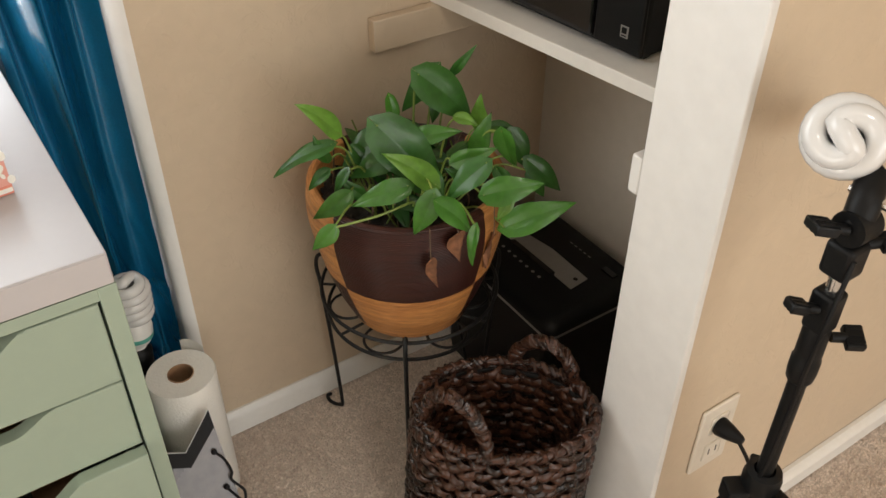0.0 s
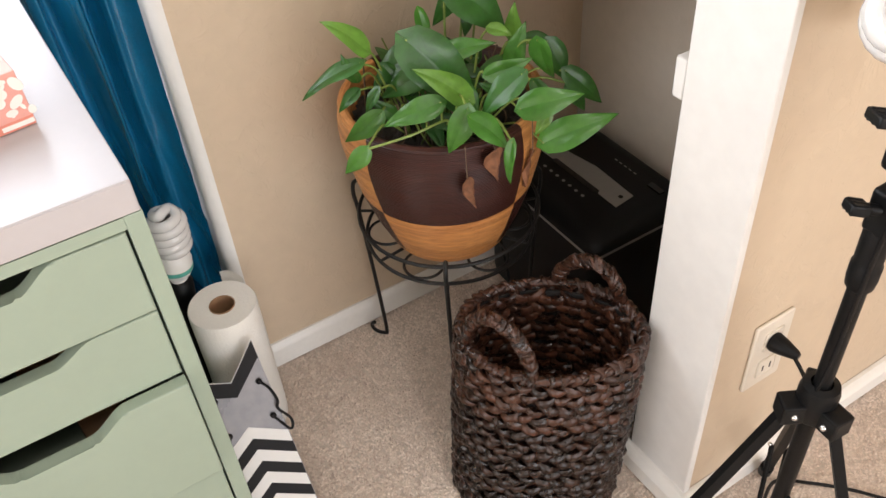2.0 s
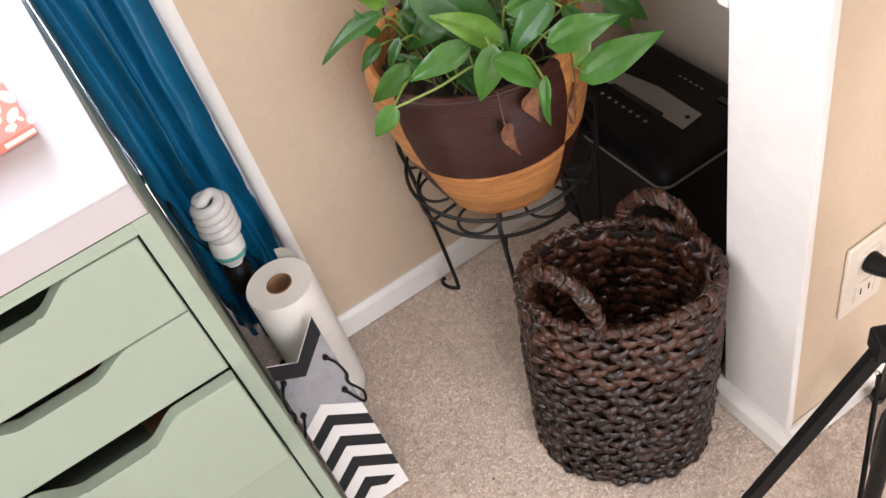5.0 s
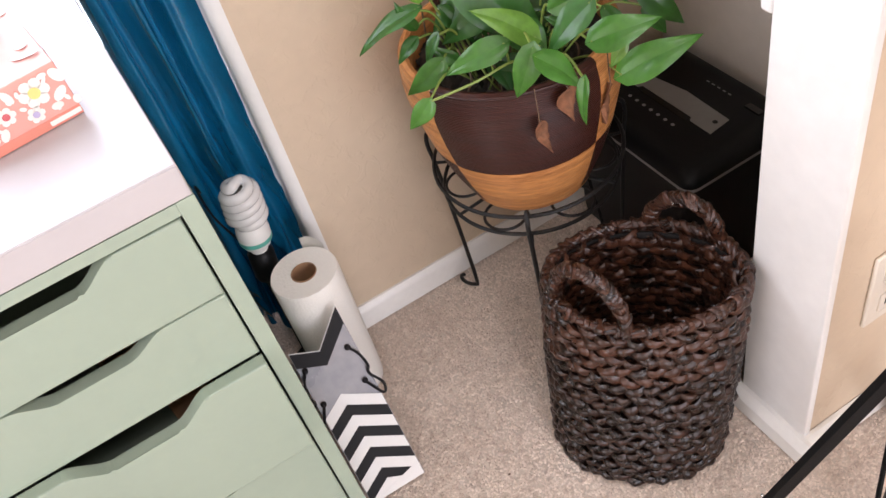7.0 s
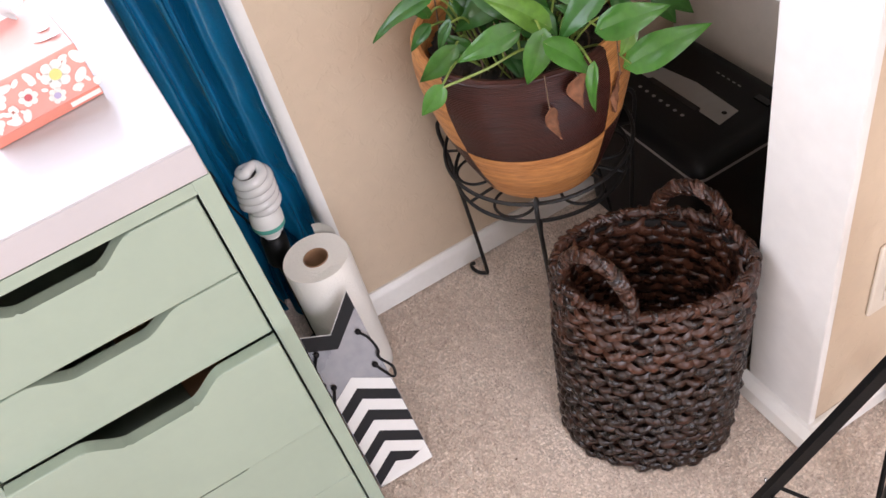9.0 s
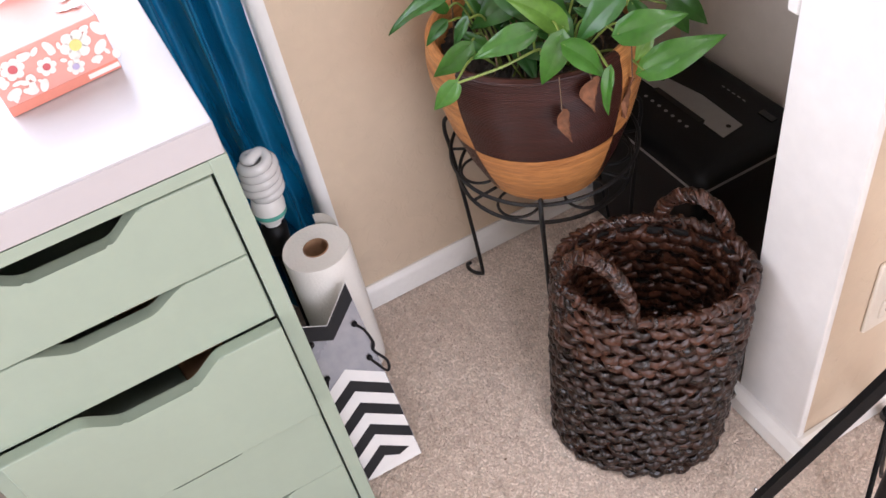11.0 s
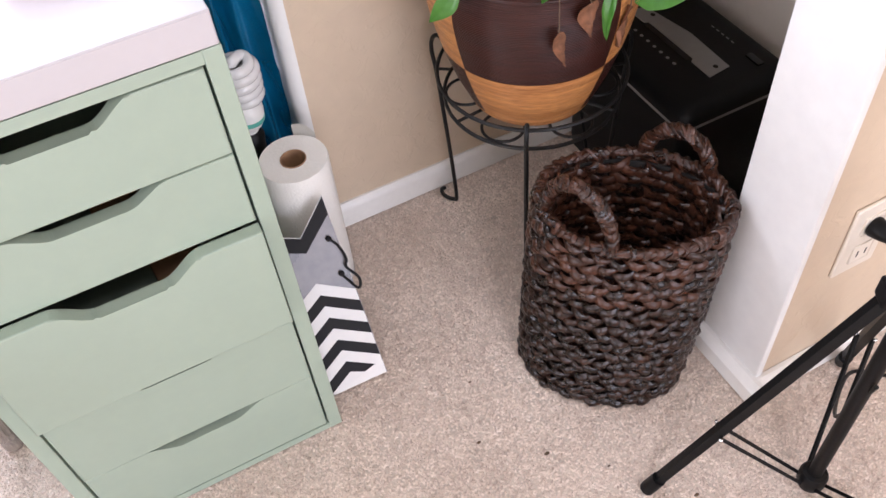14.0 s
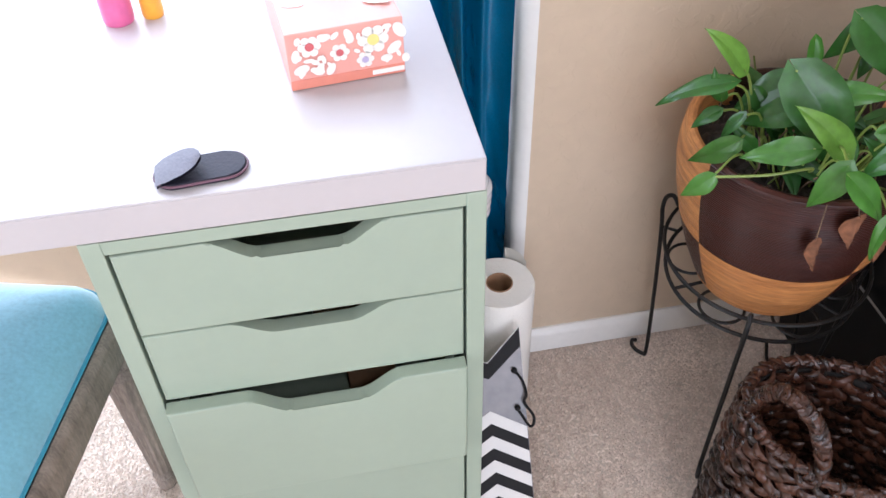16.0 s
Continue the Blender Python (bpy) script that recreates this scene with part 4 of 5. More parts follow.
def leaf(base, tip, wide, tone, face=None, droop=0.26, fold=0.32, stem=True):
    """A pointed heart of a leaf from base to tip; wide is its width over its length, tone from dark to light, its own
    green mixed with how lit it looks.
    """
    b, e = Vector(base), Vector(tip)
    d = e - b
    length = d.length * 1.06
    d.normalize()
    nrm = Vector(face) if face else (EYE_SIDE + Vector((0, 0, 0.35)) + Vector([leaf_rng.uniform(-0.55, 0.55) for _ in range(3)]))
    nrm = (nrm - d * nrm.dot(d)).normalized()
    side = d.cross(nrm)
    bm = bmesh.new()
    n, cols = 14, (-1, -0.72, -0.38, -0.06, 0.06, 0.38, 0.72, 1)
    rows = []
    half = wide * length * 0.545
    for i in range(n + 1):
        s = i / n
        g = (math.sin(math.pi * min(1, s ** 0.60)) ** 0.80) * (1 - 0.22 * s)
        g = max(g, 0.012)
        back = 0.10 * max(0, 1 - s / 0.16) if s < 0.16 else 0.0
        row = []
        for c in cols:
            w = c * half * g
            rib = -0.0009 if abs(c) < 0.1 else 0.0
            wave = 0.016 * length * math.sin(9 * s + 4 * c + 3 * tone) * abs(c)
            lift = fold * abs(w) - droop * length * (max(0.0, s - 0.35) ** 2 * 2.0 + 0.35 * max(0.0, 0.35 - s) ** 2) + rib + wave - 0.26 * half * c * c * g
            row.append(bm.verts.new(b + d * (length * (s - back * abs(c) * 1.2)) + side * w + nrm * lift))
        rows.append(row)
    for p, q in zip(rows, rows[1:]):
        for k in range(len(cols) - 1):
            bm.faces.new((p[k], p[k + 1], q[k + 1], q[k]))
    ob = part("leaf", bm, LEAVES[min(3, int(tone * 4))], plant, "", 180)
    if stem:
        spread = Vector((b.x - ROOT.x, b.y - ROOT.y, 0))
        r = ROOT + spread * min(0.55, 0.07 / max(0.01, spread.length))
        mid = r.lerp(b, 0.55) + Vector((0, 0, 0.020 + 0.15 * max(0, b.z - r.z)))
        part("stem", tube(smooth_path([r, mid - nrm * 0.010, b - nrm * 0.0015], 5), 0.0016, 6), STEM, ob)
    return ob


def dead_leaf(top, base, tip, wide, turn):
    b, e = Vector(base), Vector(tip)
    d = (e - b).normalized()
    length = (e - b).length
    side = Vector((math.cos(turn), math.sin(turn), 0.1))
    nrm = side.cross(d).normalized()
    bm = bmesh.new()
    rows = []
    for i in range(9):
        s = i / 8
        g = max(0.05, math.sin(math.pi * s ** 0.6) * (1 - 0.35 * s))
        rows.append([bm.verts.new(b + d * length * s + side * c * wide * g + nrm * (0.55 * abs(c) * wide * g + 0.004 * math.sin(7 * s + 3 * c))) for c in (-1, -0.5, 0, 0.5, 1)])
    for p, q in zip(rows, rows[1:]):
        for k in range(4):
            bm.faces.new((p[k], p[k + 1], q[k + 1], q[k]))
    ob = part("withered_leaf", bm, DEAD, plant, "dry brown hanging leaf", 180)
    part("dry_stem", tube(smooth_path([top, Vector(top).lerp(b, 0.5), b], 4), 0.0009, 5), TWIG, ob)


leaf((0.348, 0.206, 0.657), (0.308, 0.215, 0.709), 0.50, 0.80)
leaf((0.333, 0.203, 0.646), (0.258, 0.233, 0.618), 0.32, 0.45)
leaf((0.323, 0.197, 0.612), (0.293, 0.201, 0.592), 0.50, 0.40)
leaf((0.418, 0.2, 0.637), (0.355, 0.223, 0.598), 0.55, 0.30)
leaf((0.412, 0.169, 0.622), (0.353, 0.189, 0.595), 0.50, 0.30)
leaf((0.378, 0.154, 0.684), (0.448, 0.1, 0.592), 0.50, 0.30)
leaf((0.422, 0.083, 0.616), (0.369, 0.099, 0.673), 0.45, 0.90)
leaf((0.385, 0.093, 0.622), (0.318, 0.117, 0.606), 0.42, 0.60)
leaf((0.332, 0.158, 0.592), (0.286, 0.171, 0.557), 0.50, 0.50)
leaf((0.291, 0.124, 0.575), (0.261, 0.127, 0.546), 0.60, 0.65)
leaf((0.392, 0.042, 0.637), (0.365, 0.044, 0.579), 0.48, 0.50)
leaf((0.391, 0.031, 0.63), (0.425, -0.002, 0.596), 0.60, 0.70)
leaf((0.42, -0.009, 0.605), (0.406, -0.014, 0.551), 0.28, 0.70)
leaf((0.46, 0.026, 0.667), (0.408, 0.042, 0.626), 0.50, 0.45)
leaf((0.441, 0.072, 0.649), (0.477, 0.037, 0.672), 0.45, 0.50)
leaf((0.465, 0.035, 0.611), (0.518, -0.01, 0.635), 0.50, 0.50)
leaf((0.515, 0.052, 0.528), (0.582, -0.001, 0.574), 0.42, 0.50)
leaf((0.583, 0.093, 0.593), (0.622, 0.057, 0.547), 0.42, 0.30)
leaf((0.567, 0.114, 0.634), (0.583, 0.091, 0.581), 0.55, 0.25)
leaf((0.518, 0.073, 0.67), (0.524, 0.056, 0.62), 0.60, 0.50)
leaf((0.468, 0.195, 0.715), (0.529, 0.146, 0.653), 0.55, 0.40)
leaf((0.499, 0.2, 0.713), (0.451, 0.214, 0.654), 0.40, 0.25)
leaf((0.523, 0.198, 0.698), (0.541, 0.173, 0.74), 0.25, 0.30)
leaf((0.433, 0.215, 0.681), (0.435, 0.2, 0.631), 0.40, 0.60)
leaf((0.499, 0.2, 0.663), (0.489, 0.192, 0.634), 0.50, 0.30)
leaf((0.427, 0.16, 0.642), (0.477, 0.118, 0.666), 0.42, 0.50)
leaf((0.543, 0.151, 0.623), (0.53, 0.145, 0.678), 0.50, 0.85)
leaf((0.494, 0.145, 0.666), (0.513, 0.12, 0.662), 0.60, 0.90)
leaf((0.507, 0.114, 0.616), (0.512, 0.098, 0.677), 0.45, 0.50)
leaf((0.57, 0.17, 0.615), (0.596, 0.142, 0.619), 0.50, 0.25)
leaf((0.508, 0.033, 0.592), (0.487, 0.031, 0.564), 0.50, 0.75)
leaf((0.607, 0.115, 0.553), (0.62, 0.093, 0.514), 0.50, 0.25)
leaf((0.372, 0.215, 0.622), (0.388, 0.192, 0.587), 0.50, 0.25)
leaf((0.362, 0.163, 0.571), (0.329, 0.169, 0.606), 0.40, 0.40)
leaf((0.444, 0.162, 0.634), (0.411, 0.168, 0.597), 0.50, 0.25)
leaf((0.482, 0.094, 0.585), (0.455, 0.096, 0.621), 0.50, 0.25)
leaf((0.515, 0.075, 0.611), (0.533, 0.051, 0.572), 0.50, 0.30)
leaf((0.332, 0.215, 0.613), (0.314, 0.212, 0.652), 0.45, 0.45)
leaf((0.341, 0.175, 0.618), (0.316, 0.176, 0.586), 0.40, 0.35)
leaf((0.425, 0.104, 0.627), (0.438, 0.083, 0.594), 0.50, 0.30)
dead_leaf((0.392, 0.052, 0.576), (0.388, 0.044, 0.534), (0.402, 0.050, 0.474), 0.012, 0.2)
dead_leaf((0.430, 0.052, 0.575), (0.434, 0.047, 0.556), (0.438, 0.050, 0.503), 0.018, 0.1)
dead_leaf((0.505, 0.064, 0.570), (0.502, 0.058, 0.520), (0.494, 0.066, 0.455), 0.008, 0.6)
runner = smooth_path([ROOT + Vector((-0.03, -0.06, 0.02)), (0.395, 0.10, 0.588), (0.345, 0.105, 0.583), (0.294, 0.124, 0.574)], 6)
part("runner", tube(runner, 0.0017, 7), STEM, plant, "trailing pale green stem")
for k in range(46):
    a, r = leaf_rng.uniform(0, 2 * math.pi), 0.115 * math.sqrt(leaf_rng.random())
    p = ROOT + Vector((r * math.cos(a), r * math.sin(a), 0.0))
    h = leaf_rng.uniform(0.03, 0.085)
    q = p + Vector((leaf_rng.uniform(-0.03, 0.03), leaf_rng.uniform(-0.03, 0.03), h))
    part("dry_stem" if k % 3 else "stem", tube(smooth_path([p, p.lerp(q, 0.5) + Vector((leaf_rng.uniform(-0.012, 0.012), leaf_rng.uniform(-0.012, 0.012), 0)), q], 3), 0.0013, 5), TWIG if k % 3 else STEM, plant)
for k in range(46):
    a, r = leaf_rng.uniform(0, 2 * math.pi), leaf_rng.uniform(0.02, 0.082)
    p = ROOT + Vector((r * math.cos(a), r * math.sin(a), leaf_rng.uniform(0.035, 0.085)))
    b = a + leaf_rng.uniform(-2.6, 2.6)
    ln = leaf_rng.uniform(0.030, 0.056)
    leaf(p, p + Vector((ln * math.cos(b), ln * math.sin(b), leaf_rng.uniform(-0.02, 0.03))), 0.5, leaf_rng.uniform(0.05, 0.45), (leaf_rng.uniform(-0.4, 0.4), leaf_rng.uniform(-0.6, 0.1), 1))

# ---- things in the alcove ----


def shredder():
    t = thing("paper_shredder", "black paper shredder with a grey label strip on top", "shredder")
    x0, x1, y0, y1, top = 0.616, 0.842, 0.046, 0.364, 0.285
    bm = bmesh.new()
    def ring(z, g, r=0.02, n=5):
        out = []
        for cx, cy, a0 in ((x1 - g - r, y1 - g - r, 0), (x0 + g + r, y1 - g - r, 90), (x0 + g + r, y0 + g + r, 180), (x1 - g - r, y0 + g + r, 270)):
            out += [bm.verts.new((cx + r * math.cos(radians(a0 + 90 * k / n)), cy + r * math.sin(radians(a0 + 90 * k / n)), z)) for k in range(n + 1)]
        return out
    def skin(rows, cap0, cap1):
        for p, q in zip(rows, rows[1:]):
            for k in range(len(p)):
                j = (k + 1) % len(p)
                bm.faces.new((p[k], p[j], q[j], q[k]))
        if cap0:
            bm.faces.new(rows[0][::-1])
        if cap1:
            bm.faces.new(rows[-1])
    skin([ring(z, g) for z, g in ((0.254, 0.006), (0.256, 0.001), (0.261, 0.0), (0.271, 0.003), (0.278, 0.010), (0.283, 0.020), (top, 0.034))], True, True)
    head = part("head", bm, PLASTIC, t, "black plastic shredder head", 50)
    bm = bmesh.new()
    skin([ring(z, g) for z, g in ((0.0, 0.012), (0.02, 0.010), (0.20, 0.009), (0.253, 0.008))], True, True)
    part("bin", bm, PLASTIC, t, "black plastic waste bin")
    bm = bmesh.new()
    skin([ring(z, g) for z, g in ((0.2565, -0.0012), (0.2595, -0.0018), (0.2625, -0.0012))], False, False)
    part("trim_line", bm, GREYPL, head, "thin grey trim line")
    flat = Matrix.Translation((0, 0, top + 0.0012))
    part("label_strip", slab([(0.708, 0.103), (0.750, 0.108), (0.753, 0.205), (0.736, 0.302), (0.706, 0.312), (0.707, 0.270), (0.714, 0.266), (0.715, 0.152), (0.708, 0.148)], 0.002, flat, 0.0006), GREYPL, head, "grey plastic label strip")
    part("paper_slot", box((0.703, 0.154, top - 0.004), (0.7132, 0.264, top + 0.0007)), GLOSSY, head)
    for k in range(7):
        part("symbol", disc((0.683, 0.158 + 0.017 * k), 0.003, 0.0035, 0, flat, 0.0001), GREYPL, head)
    for y in (0.118, 0.278):
        part("symbol", disc((0.731, y), 0.004, 0.0045, 0, flat, 0.0006), PLASTIC, head)
    part("mains_lead", tube(smooth_path([(0.640, 0.345, 0.250), (0.606, 0.318, 0.245), (0.600, 0.290, 0.17), (0.604, 0.262, 0.06), (0.590, 0.235, 0.005), (0.570, 0.262, 0.004), (0.585, 0.300, 0.004)], 6), 0.003, 7), PLASTIC, t, "black mains lead")
    part("power_switch", box((0.786, 0.085, top - 0.003), (0.798, 0.115, top + 0.003), 0.001), GLOSSY, head)
    for k in range(5):
        part("printed_bar", box((0.792, 0.150 + 0.012 * k, top), (0.794, 0.156 + 0.012 * k, top + 0.0006)), GREYPL, head)
    return t


shredder()


def printer():
    t = thing("printer", "black printer standing on the alcove shelf", "printer")
    t.matrix_world = pose(0.672, 0.180, SHELF_Z + 0.020, 0, 0, 6)
    part("body", box((0.004, -0.168, 0.004), (0.155, 0.185, 0.20), 0.008, 3), PLASTIC, t)
    part("front_panel", box((-0.004, -0.085, 0.012), (0.006, 0.182, 0.19), 0.004, 2), GLOSSY, t, "glossy black front panel")
    part("front_panel", box((-0.003, -0.168, 0.010), (0.006, -0.088, 0.19), 0.004, 2), PLASTIC, t)
    for y in (-0.15, 0.18):
        for x in (0.02, 0.15):
            part("rubber_foot", box((x, y - 0.01, 0.0), (x + 0.012, y + 0.01, 0.0045)), PLASTIC, t)
    sticker = part("sticker", box((-0.0038, -0.147, 0.030), (-0.0031, -0.134, 0.046)), GREYPL, t, "small grey sticker")
    part("sticker_mark", box((-0.0044, -0.1445, 0.036), (-0.0036, -0.1365, 0.044)), PLASTIC, sticker)
    part("sticker_mark", box((-0.0044, -0.1445, 0.032), (-0.0036, -0.1365, 0.0335)), PLASTIC, sticker)
    return t


printer()
puck = thing("cable_puck", "small round black cable reel on the shelf", "reel")
part("reel", lathe([(0, 0), (0.020, 0), (0.022, 0.003), (0.022, 0.012), (0.019, 0.016), (0, 0.016)], 28, (0.703, -0.046, SHELF_Z + 0.0205)), GLOSSY, puck)
pack = thing("black_pack", "small black equipment pack on the carpet behind the basket", "pack")
part("pouch", box((0, 0, 0.001), (0.080, 0.056, 0.118), 0.010, 3), PLASTIC, pack).matrix_world = pose(0.549, -0.116, 0, 0, 0, 19)
part("flap", box((0.004, -0.003, 0.072), (0.076, 0.058, 0.121), 0.009, 3), BAGBLACK, pack).matrix_world = pose(0.549, -0.116, 0, 0, 0, 19)


# ---- light stand ----


BULB_AT, BULB_AXIS = (0.563, -0.354, 0.861), (-0.781, -0.418, 0.465)


def light_stand():
    t = thing("light_stand", "black tripod light stand with a large spiral bulb", "light stand")
    c = Vector((0.520, -0.410, 0))
    col = c + Vector((0, 0, 0.455))
    up = Vector((0, 0, 1))
    part("column", tube([c + up * 0.014, c + up * 0.48], 0.0095, 14), PLASTIC, t)
    part("column", tube([c + up * 0.40, c + up * 0.70], 0.0092, 16), PLASTIC, t, "black telescopic tube")
    part("collar", lathe([(0.0115, 0.492), (0.019, 0.489), (0.021, 0.480), (0.021, 0.445), (0.016, 0.438), (0.0096, 0.438)], 24, c), PLASTIC, t)
    part("hub", lathe([(0.0096, 0.022), (0.017, 0.024), (0.019, 0.030), (0.019, 0.048), (0.016, 0.054), (0.0096, 0.055)], 24, c), PLASTIC, t)
    for foot in ((0.332, -0.306), (0.704, -0.284), (0.500, -0.640)):
        f = Vector((*foot, 0.012))
        o = Vector((f.x - c.x, f.y - c.y, 0)).normalized()
        top = col + o * 0.026
        side = o.cross(up)
        leg = part("leg", tube([top, f], 0.0088, 4, flat=0.8), PLASTIC, t)
        part("rubber_foot", tube([f + (top - f).normalized() * 0.028, f - (top - f).normalized() * 0.006], 0.0105, 10), PLASTIC, leg)
        part("bracket", box((-0.013, -0.012, -0.014), (0.013, 0.014, 0.014), 0.003), PLASTIC, leg).matrix_world = Matrix.Translation(top) @ Matrix.Rotation(math.atan2(o.y, o.x), 4, "Z")
        bm = bmesh.new()
        bmesh.ops.create_uvsphere(bm, u_segments=10, v_segments=8, radius=0.0042, matrix=Matrix.Translation(top + side * -0.0135))
        bmesh.ops.create_uvsphere(bm, u_segments=10, v_segments=8, radius=0.0042, matrix=Matrix.Translation(top + side * 0.0135))
        part("rivet", bm, STEEL, leg)
        joint = f.lerp(top, 0.36)
        for s in (-1, 1):
            brace = part("brace", tube([joint + side * 0.010 * s, c + o * 0.018 + side * 0.008 * s + up * 0.038], 0.0034, 4), PLASTIC, t)
            bm = bmesh.new()
            bmesh.ops.create_uvsphere(bm, u_segments=8, v_segments=6, radius=0.0034, matrix=Matrix.Translation(joint + side * 0.0125 * s))
            part("rivet", bm, STEEL, brace)
    def knob(p, d, r, ln):
        """A wing screw: a short round stem and a flat ribbed paddle."""
        d, p = Vector(d).normalized(), Vector(p)
        m = Matrix.Translation(p) @ Vector((0, 0, 1)).rotation_difference(d).to_matrix().to_4x4()
        bm = lathe([(0.0, 0.0), (0.0052, 0.0), (0.0052, ln * 0.5), (0.0, ln * 0.5)], 12)
        bm.transform(m)
        stem = part("knob", bm, PLASTIC, t, "black wing screw")
        bm = box((-r, -0.0048, ln * 0.38), (r, 0.0048, ln), 0.0022, 2)
        for e in (-0.62, 0.0, 0.62):
            box((r * e - 0.0012, -0.0056, ln * 0.48), (r * e + 0.0012, 0.0056, ln * 0.94), bm=bm)
        bm.transform(m @ Matrix.Rotation(radians(70), 4, "Z"))
        part("paddle", bm, PLASTIC, stem)
        return stem
    part("lock_collar", lathe([(0.0093, 0.630), (0.0130, 0.634), (0.0142, 0.645), (0.0142, 0.660), (0.0126, 0.664), (0.0130, 0.670), (0.0130, 0.698), (0.0118, 0.704), (0.0093, 0.705)], 20, c), PLASTIC, t)
    part("joint", box((c.x - 0.012, c.y - 0.012, 0.700), (c.x + 0.012, c.y + 0.012, 0.745), 0.004, 3), PLASTIC, t)
    knob(c + Vector((0.010, -0.010, 0.690)), (0.80, -0.60, 0.0), 0.0125, 0.030)
    knob(c + Vector((-0.012, 0.0, 0.728)), (-0.85, 0.5, 0.25), 0.0090, 0.030)
    part("stud", tube([c + up * 0.740, c + up * 0.770], 0.0062, 12), STEEL, t, "bright steel stud")
    head = c + Vector((0.002, 0, 0.788))
    part("head", box((head.x - 0.0145, head.y - 0.014, 0.764), (head.x + 0.0145, head.y + 0.014, 0.800), 0.005, 3), PLASTIC, t)
    part("hinge", tube([head + Vector((-0.012, 0, 0.028)), head + Vector((0.014, 0, 0.028))], 0.0165, 20), PLASTIC, t)
    knob(head + Vector((-0.012, 0, 0.028)), (-0.85, 0.5, 0.2), 0.0125, 0.034)
    knob(head + Vector((0.012, -0.008, 0.008)), (0.85, -0.5, 0.1), 0.010, 0.028)
    arm_end = c + Vector((0.030, 0.014, 0.846))
    part("arm", tube(smooth_path([head + up * 0.03, c + Vector((0.010, 0.004, 0.836)), arm_end], 5), [0.014] * 11, 12), PLASTIC, t)
    part("arm_bolt", tube([c + Vector((0.014, -0.022, 0.838)), c + Vector((0.014, 0.022, 0.838))], 0.004, 8), STEEL, t)
    spiral_bulb(t, BULB_AT, BULB_AXIS, 0.0285, 0.044, 2.2, 0.0108, False)
    part("arm", tube([arm_end, Vector(BULB_AT) - Vector(BULB_AXIS) * 0.100], 0.012, 12), PLASTIC, t)
    part("cable", tube(smooth_path([c + Vector((-0.008, -0.014, 0.79)), c + Vector((-0.022, -0.018, 0.745)), c + Vector((-0.024, -0.016, 0.69)), c + Vector((-0.011, -0.008, 0.60)), c + Vector((-0.011, -0.004, 0.50)), c + Vector((-0.018, 0.010, 0.455))], 6), 0.0024, 8), PLASTIC, t)
    return t


light_stand()
cord = thing("power_cord", "black power cord with a plug in the wall socket", "cord")
yw = PILLAR_OUT + 0.003
part("plug", lathe([(0.0, 0.0), (0.013, 0.0), (0.0145, 0.004), (0.012, 0.018), (0.007, 0.036), (0.0045, 0.040), (0, 0.04)], 16), PLASTIC, cord).matrix_world = Matrix.Translation((0.664, yw - 0.008, 0.320)) @ Matrix.Rotation(radians(90), 4, "X") @ Matrix.Rotation(radians(8), 4, "Y")
part("flex", tube(smooth_path([(0.666, yw - 0.044, 0.318), (0.655, yw - 0.075, 0.306), (0.605, yw - 0.125, 0.308), (0.552, yw - 0.150, 0.36), (0.528, yw - 0.150, 0.43), (0.512, yw - 0.145, 0.455)], 6), 0.0028, 8), PLASTIC, cord)
part("flex", tube(smooth_path([(0.512, yw - 0.175, 0.30), (0.56, yw - 0.13, 0.12), (0.70, yw - 0.055, 0.006), (0.745, yw - 0.085, 0.005), (0.80, yw - 0.145, 0.005), (0.84, yw - 0.22, 0.005), (0.80, yw - 0.30, 0.005), (0.70, yw - 0.24, 0.005), (0.68, yw - 0.18, 0.005), (0.74, yw - 0.15, 0.005)], 7), 0.0028, 8), PLASTIC, cord)

# ---- carpet pile and specks ----


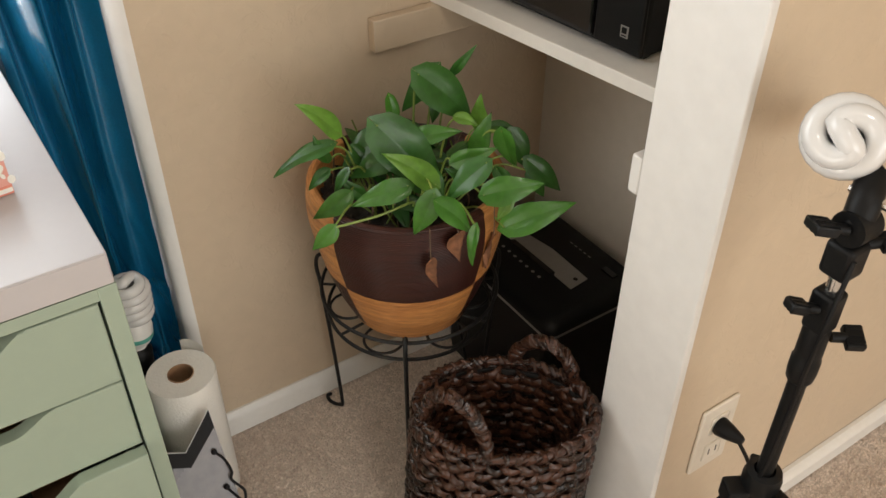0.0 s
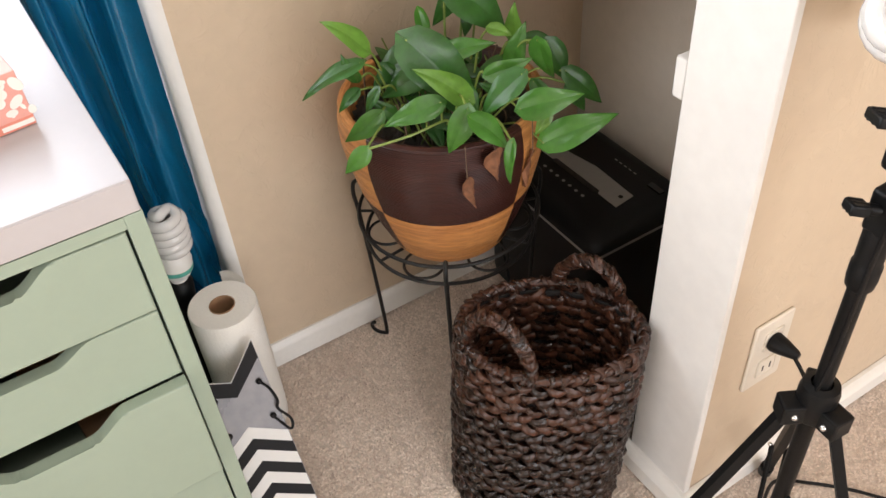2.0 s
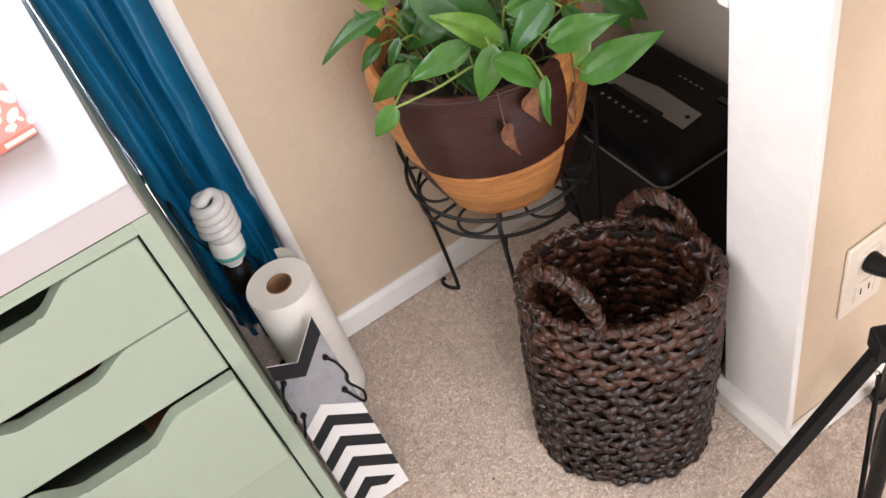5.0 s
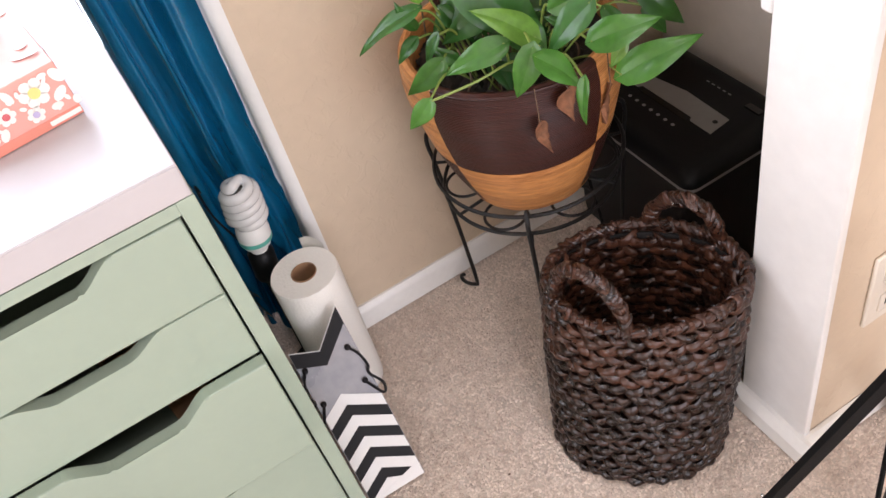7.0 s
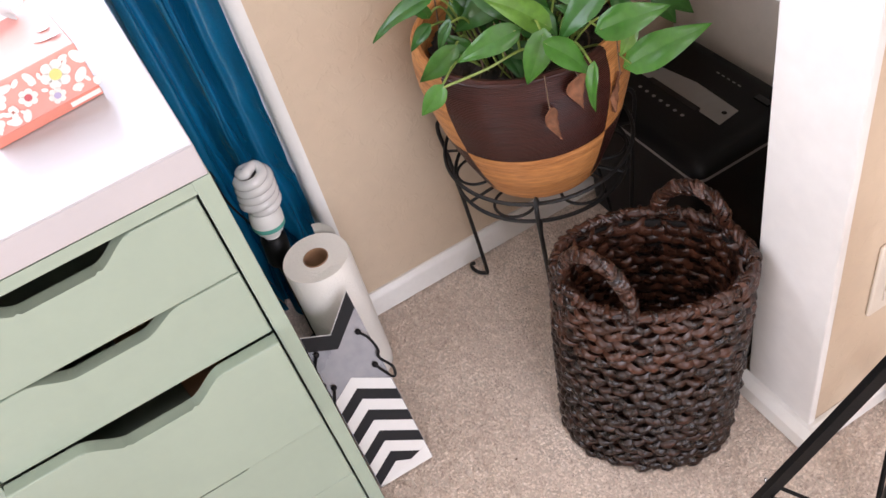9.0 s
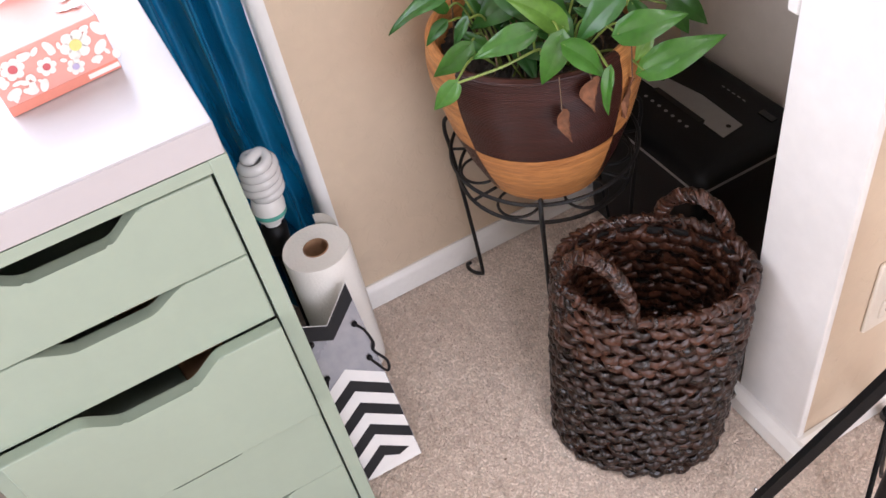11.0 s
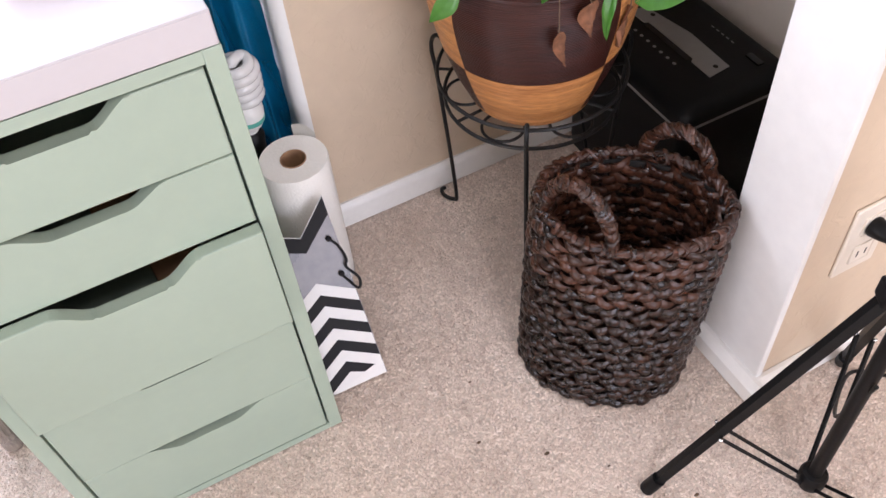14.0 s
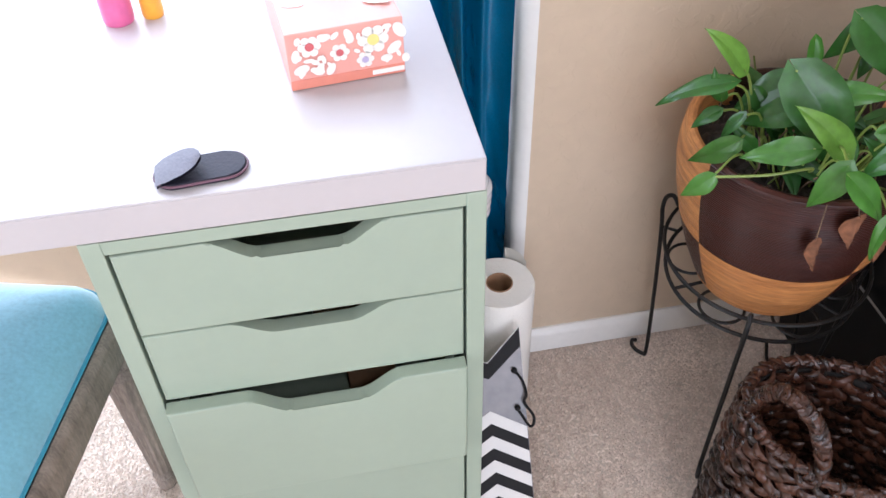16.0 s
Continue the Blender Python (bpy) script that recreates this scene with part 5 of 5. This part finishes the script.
def carpet_pile():
    """Short bent tufts, close together where the carpet is seen from near by."""
    rng = np.random.default_rng(7)
    n = 300000
    x, y = rng.uniform(-1.05, 1.35, n), rng.uniform(-0.78, 0.615, n)
    keep = ~((x > PILLAR_X - 0.02) & (y > PILLAR_OUT - 0.008) & (y < PILLAR_IN + 0.01)) & ~((x > X_BACK) & (y > PILLAR_OUT)) & ~((x > X_CORNER) & (y > Y_WALL - 0.008)) & ~((x < -0.004) & (x > -0.356) & (y > 0.012) & (y < 0.57))
    x, y = x[keep], y[keep]
    n = len(x)
    r, h = rng.uniform(0.0018, 0.0036, n), rng.uniform(0.002, 0.0048, n)
    a = rng.uniform(0, 2 * np.pi, n)
    lean, way = rng.uniform(0.0, 0.0045, n), rng.uniform(0, 2 * np.pi, n)
    verts = np.zeros((n, 4, 3))
    for k in range(3):
        b = a + 2 * np.pi * k / 3
        verts[:, k] = np.stack([x + r * np.cos(b), y + r * np.sin(b), np.full(n, -0.004)], 1)
    verts[:, 3] = np.stack([x + lean * np.cos(way), y + lean * np.sin(way), -0.004 + h], 1)
    i = np.arange(n)[:, None] * 4
    faces = np.concatenate([i + np.array([[0, 1, 3]]), i + np.array([[1, 2, 3]]), i + np.array([[2, 0, 3]])])
    me = bpy.data.meshes.new("carpet_pile")
    me.from_pydata(verts.reshape(-1, 3).tolist(), [], faces.tolist())
    me.materials.append(PILE)
    me.polygons.foreach_set("use_smooth", [True] * len(me.polygons))
    ob = new("carpet_pile", me)
    return tagged(ob, "beige speckled twisted carpet pile", "carpet", "", "stuff")


carpet_pile()
bm = bmesh.new()
for x, y, s in ((0.162, -0.126, 0.0030), (0.239, -0.190, 0.0036), (0.385, -0.345, 0.0032), (0.305, -0.250, 0.002), (0.20, -0.03, 0.002)):
    bmesh.ops.create_icosphere(bm, subdivisions=1, radius=s, matrix=Matrix.Translation((x, y, 0.0035)) @ Matrix.Diagonal((1.4, 0.8, 0.6, 1)))
tagged(part("lint", bm, TWIG), "dark bits of lint on the carpet", "lint", "", "stuff")
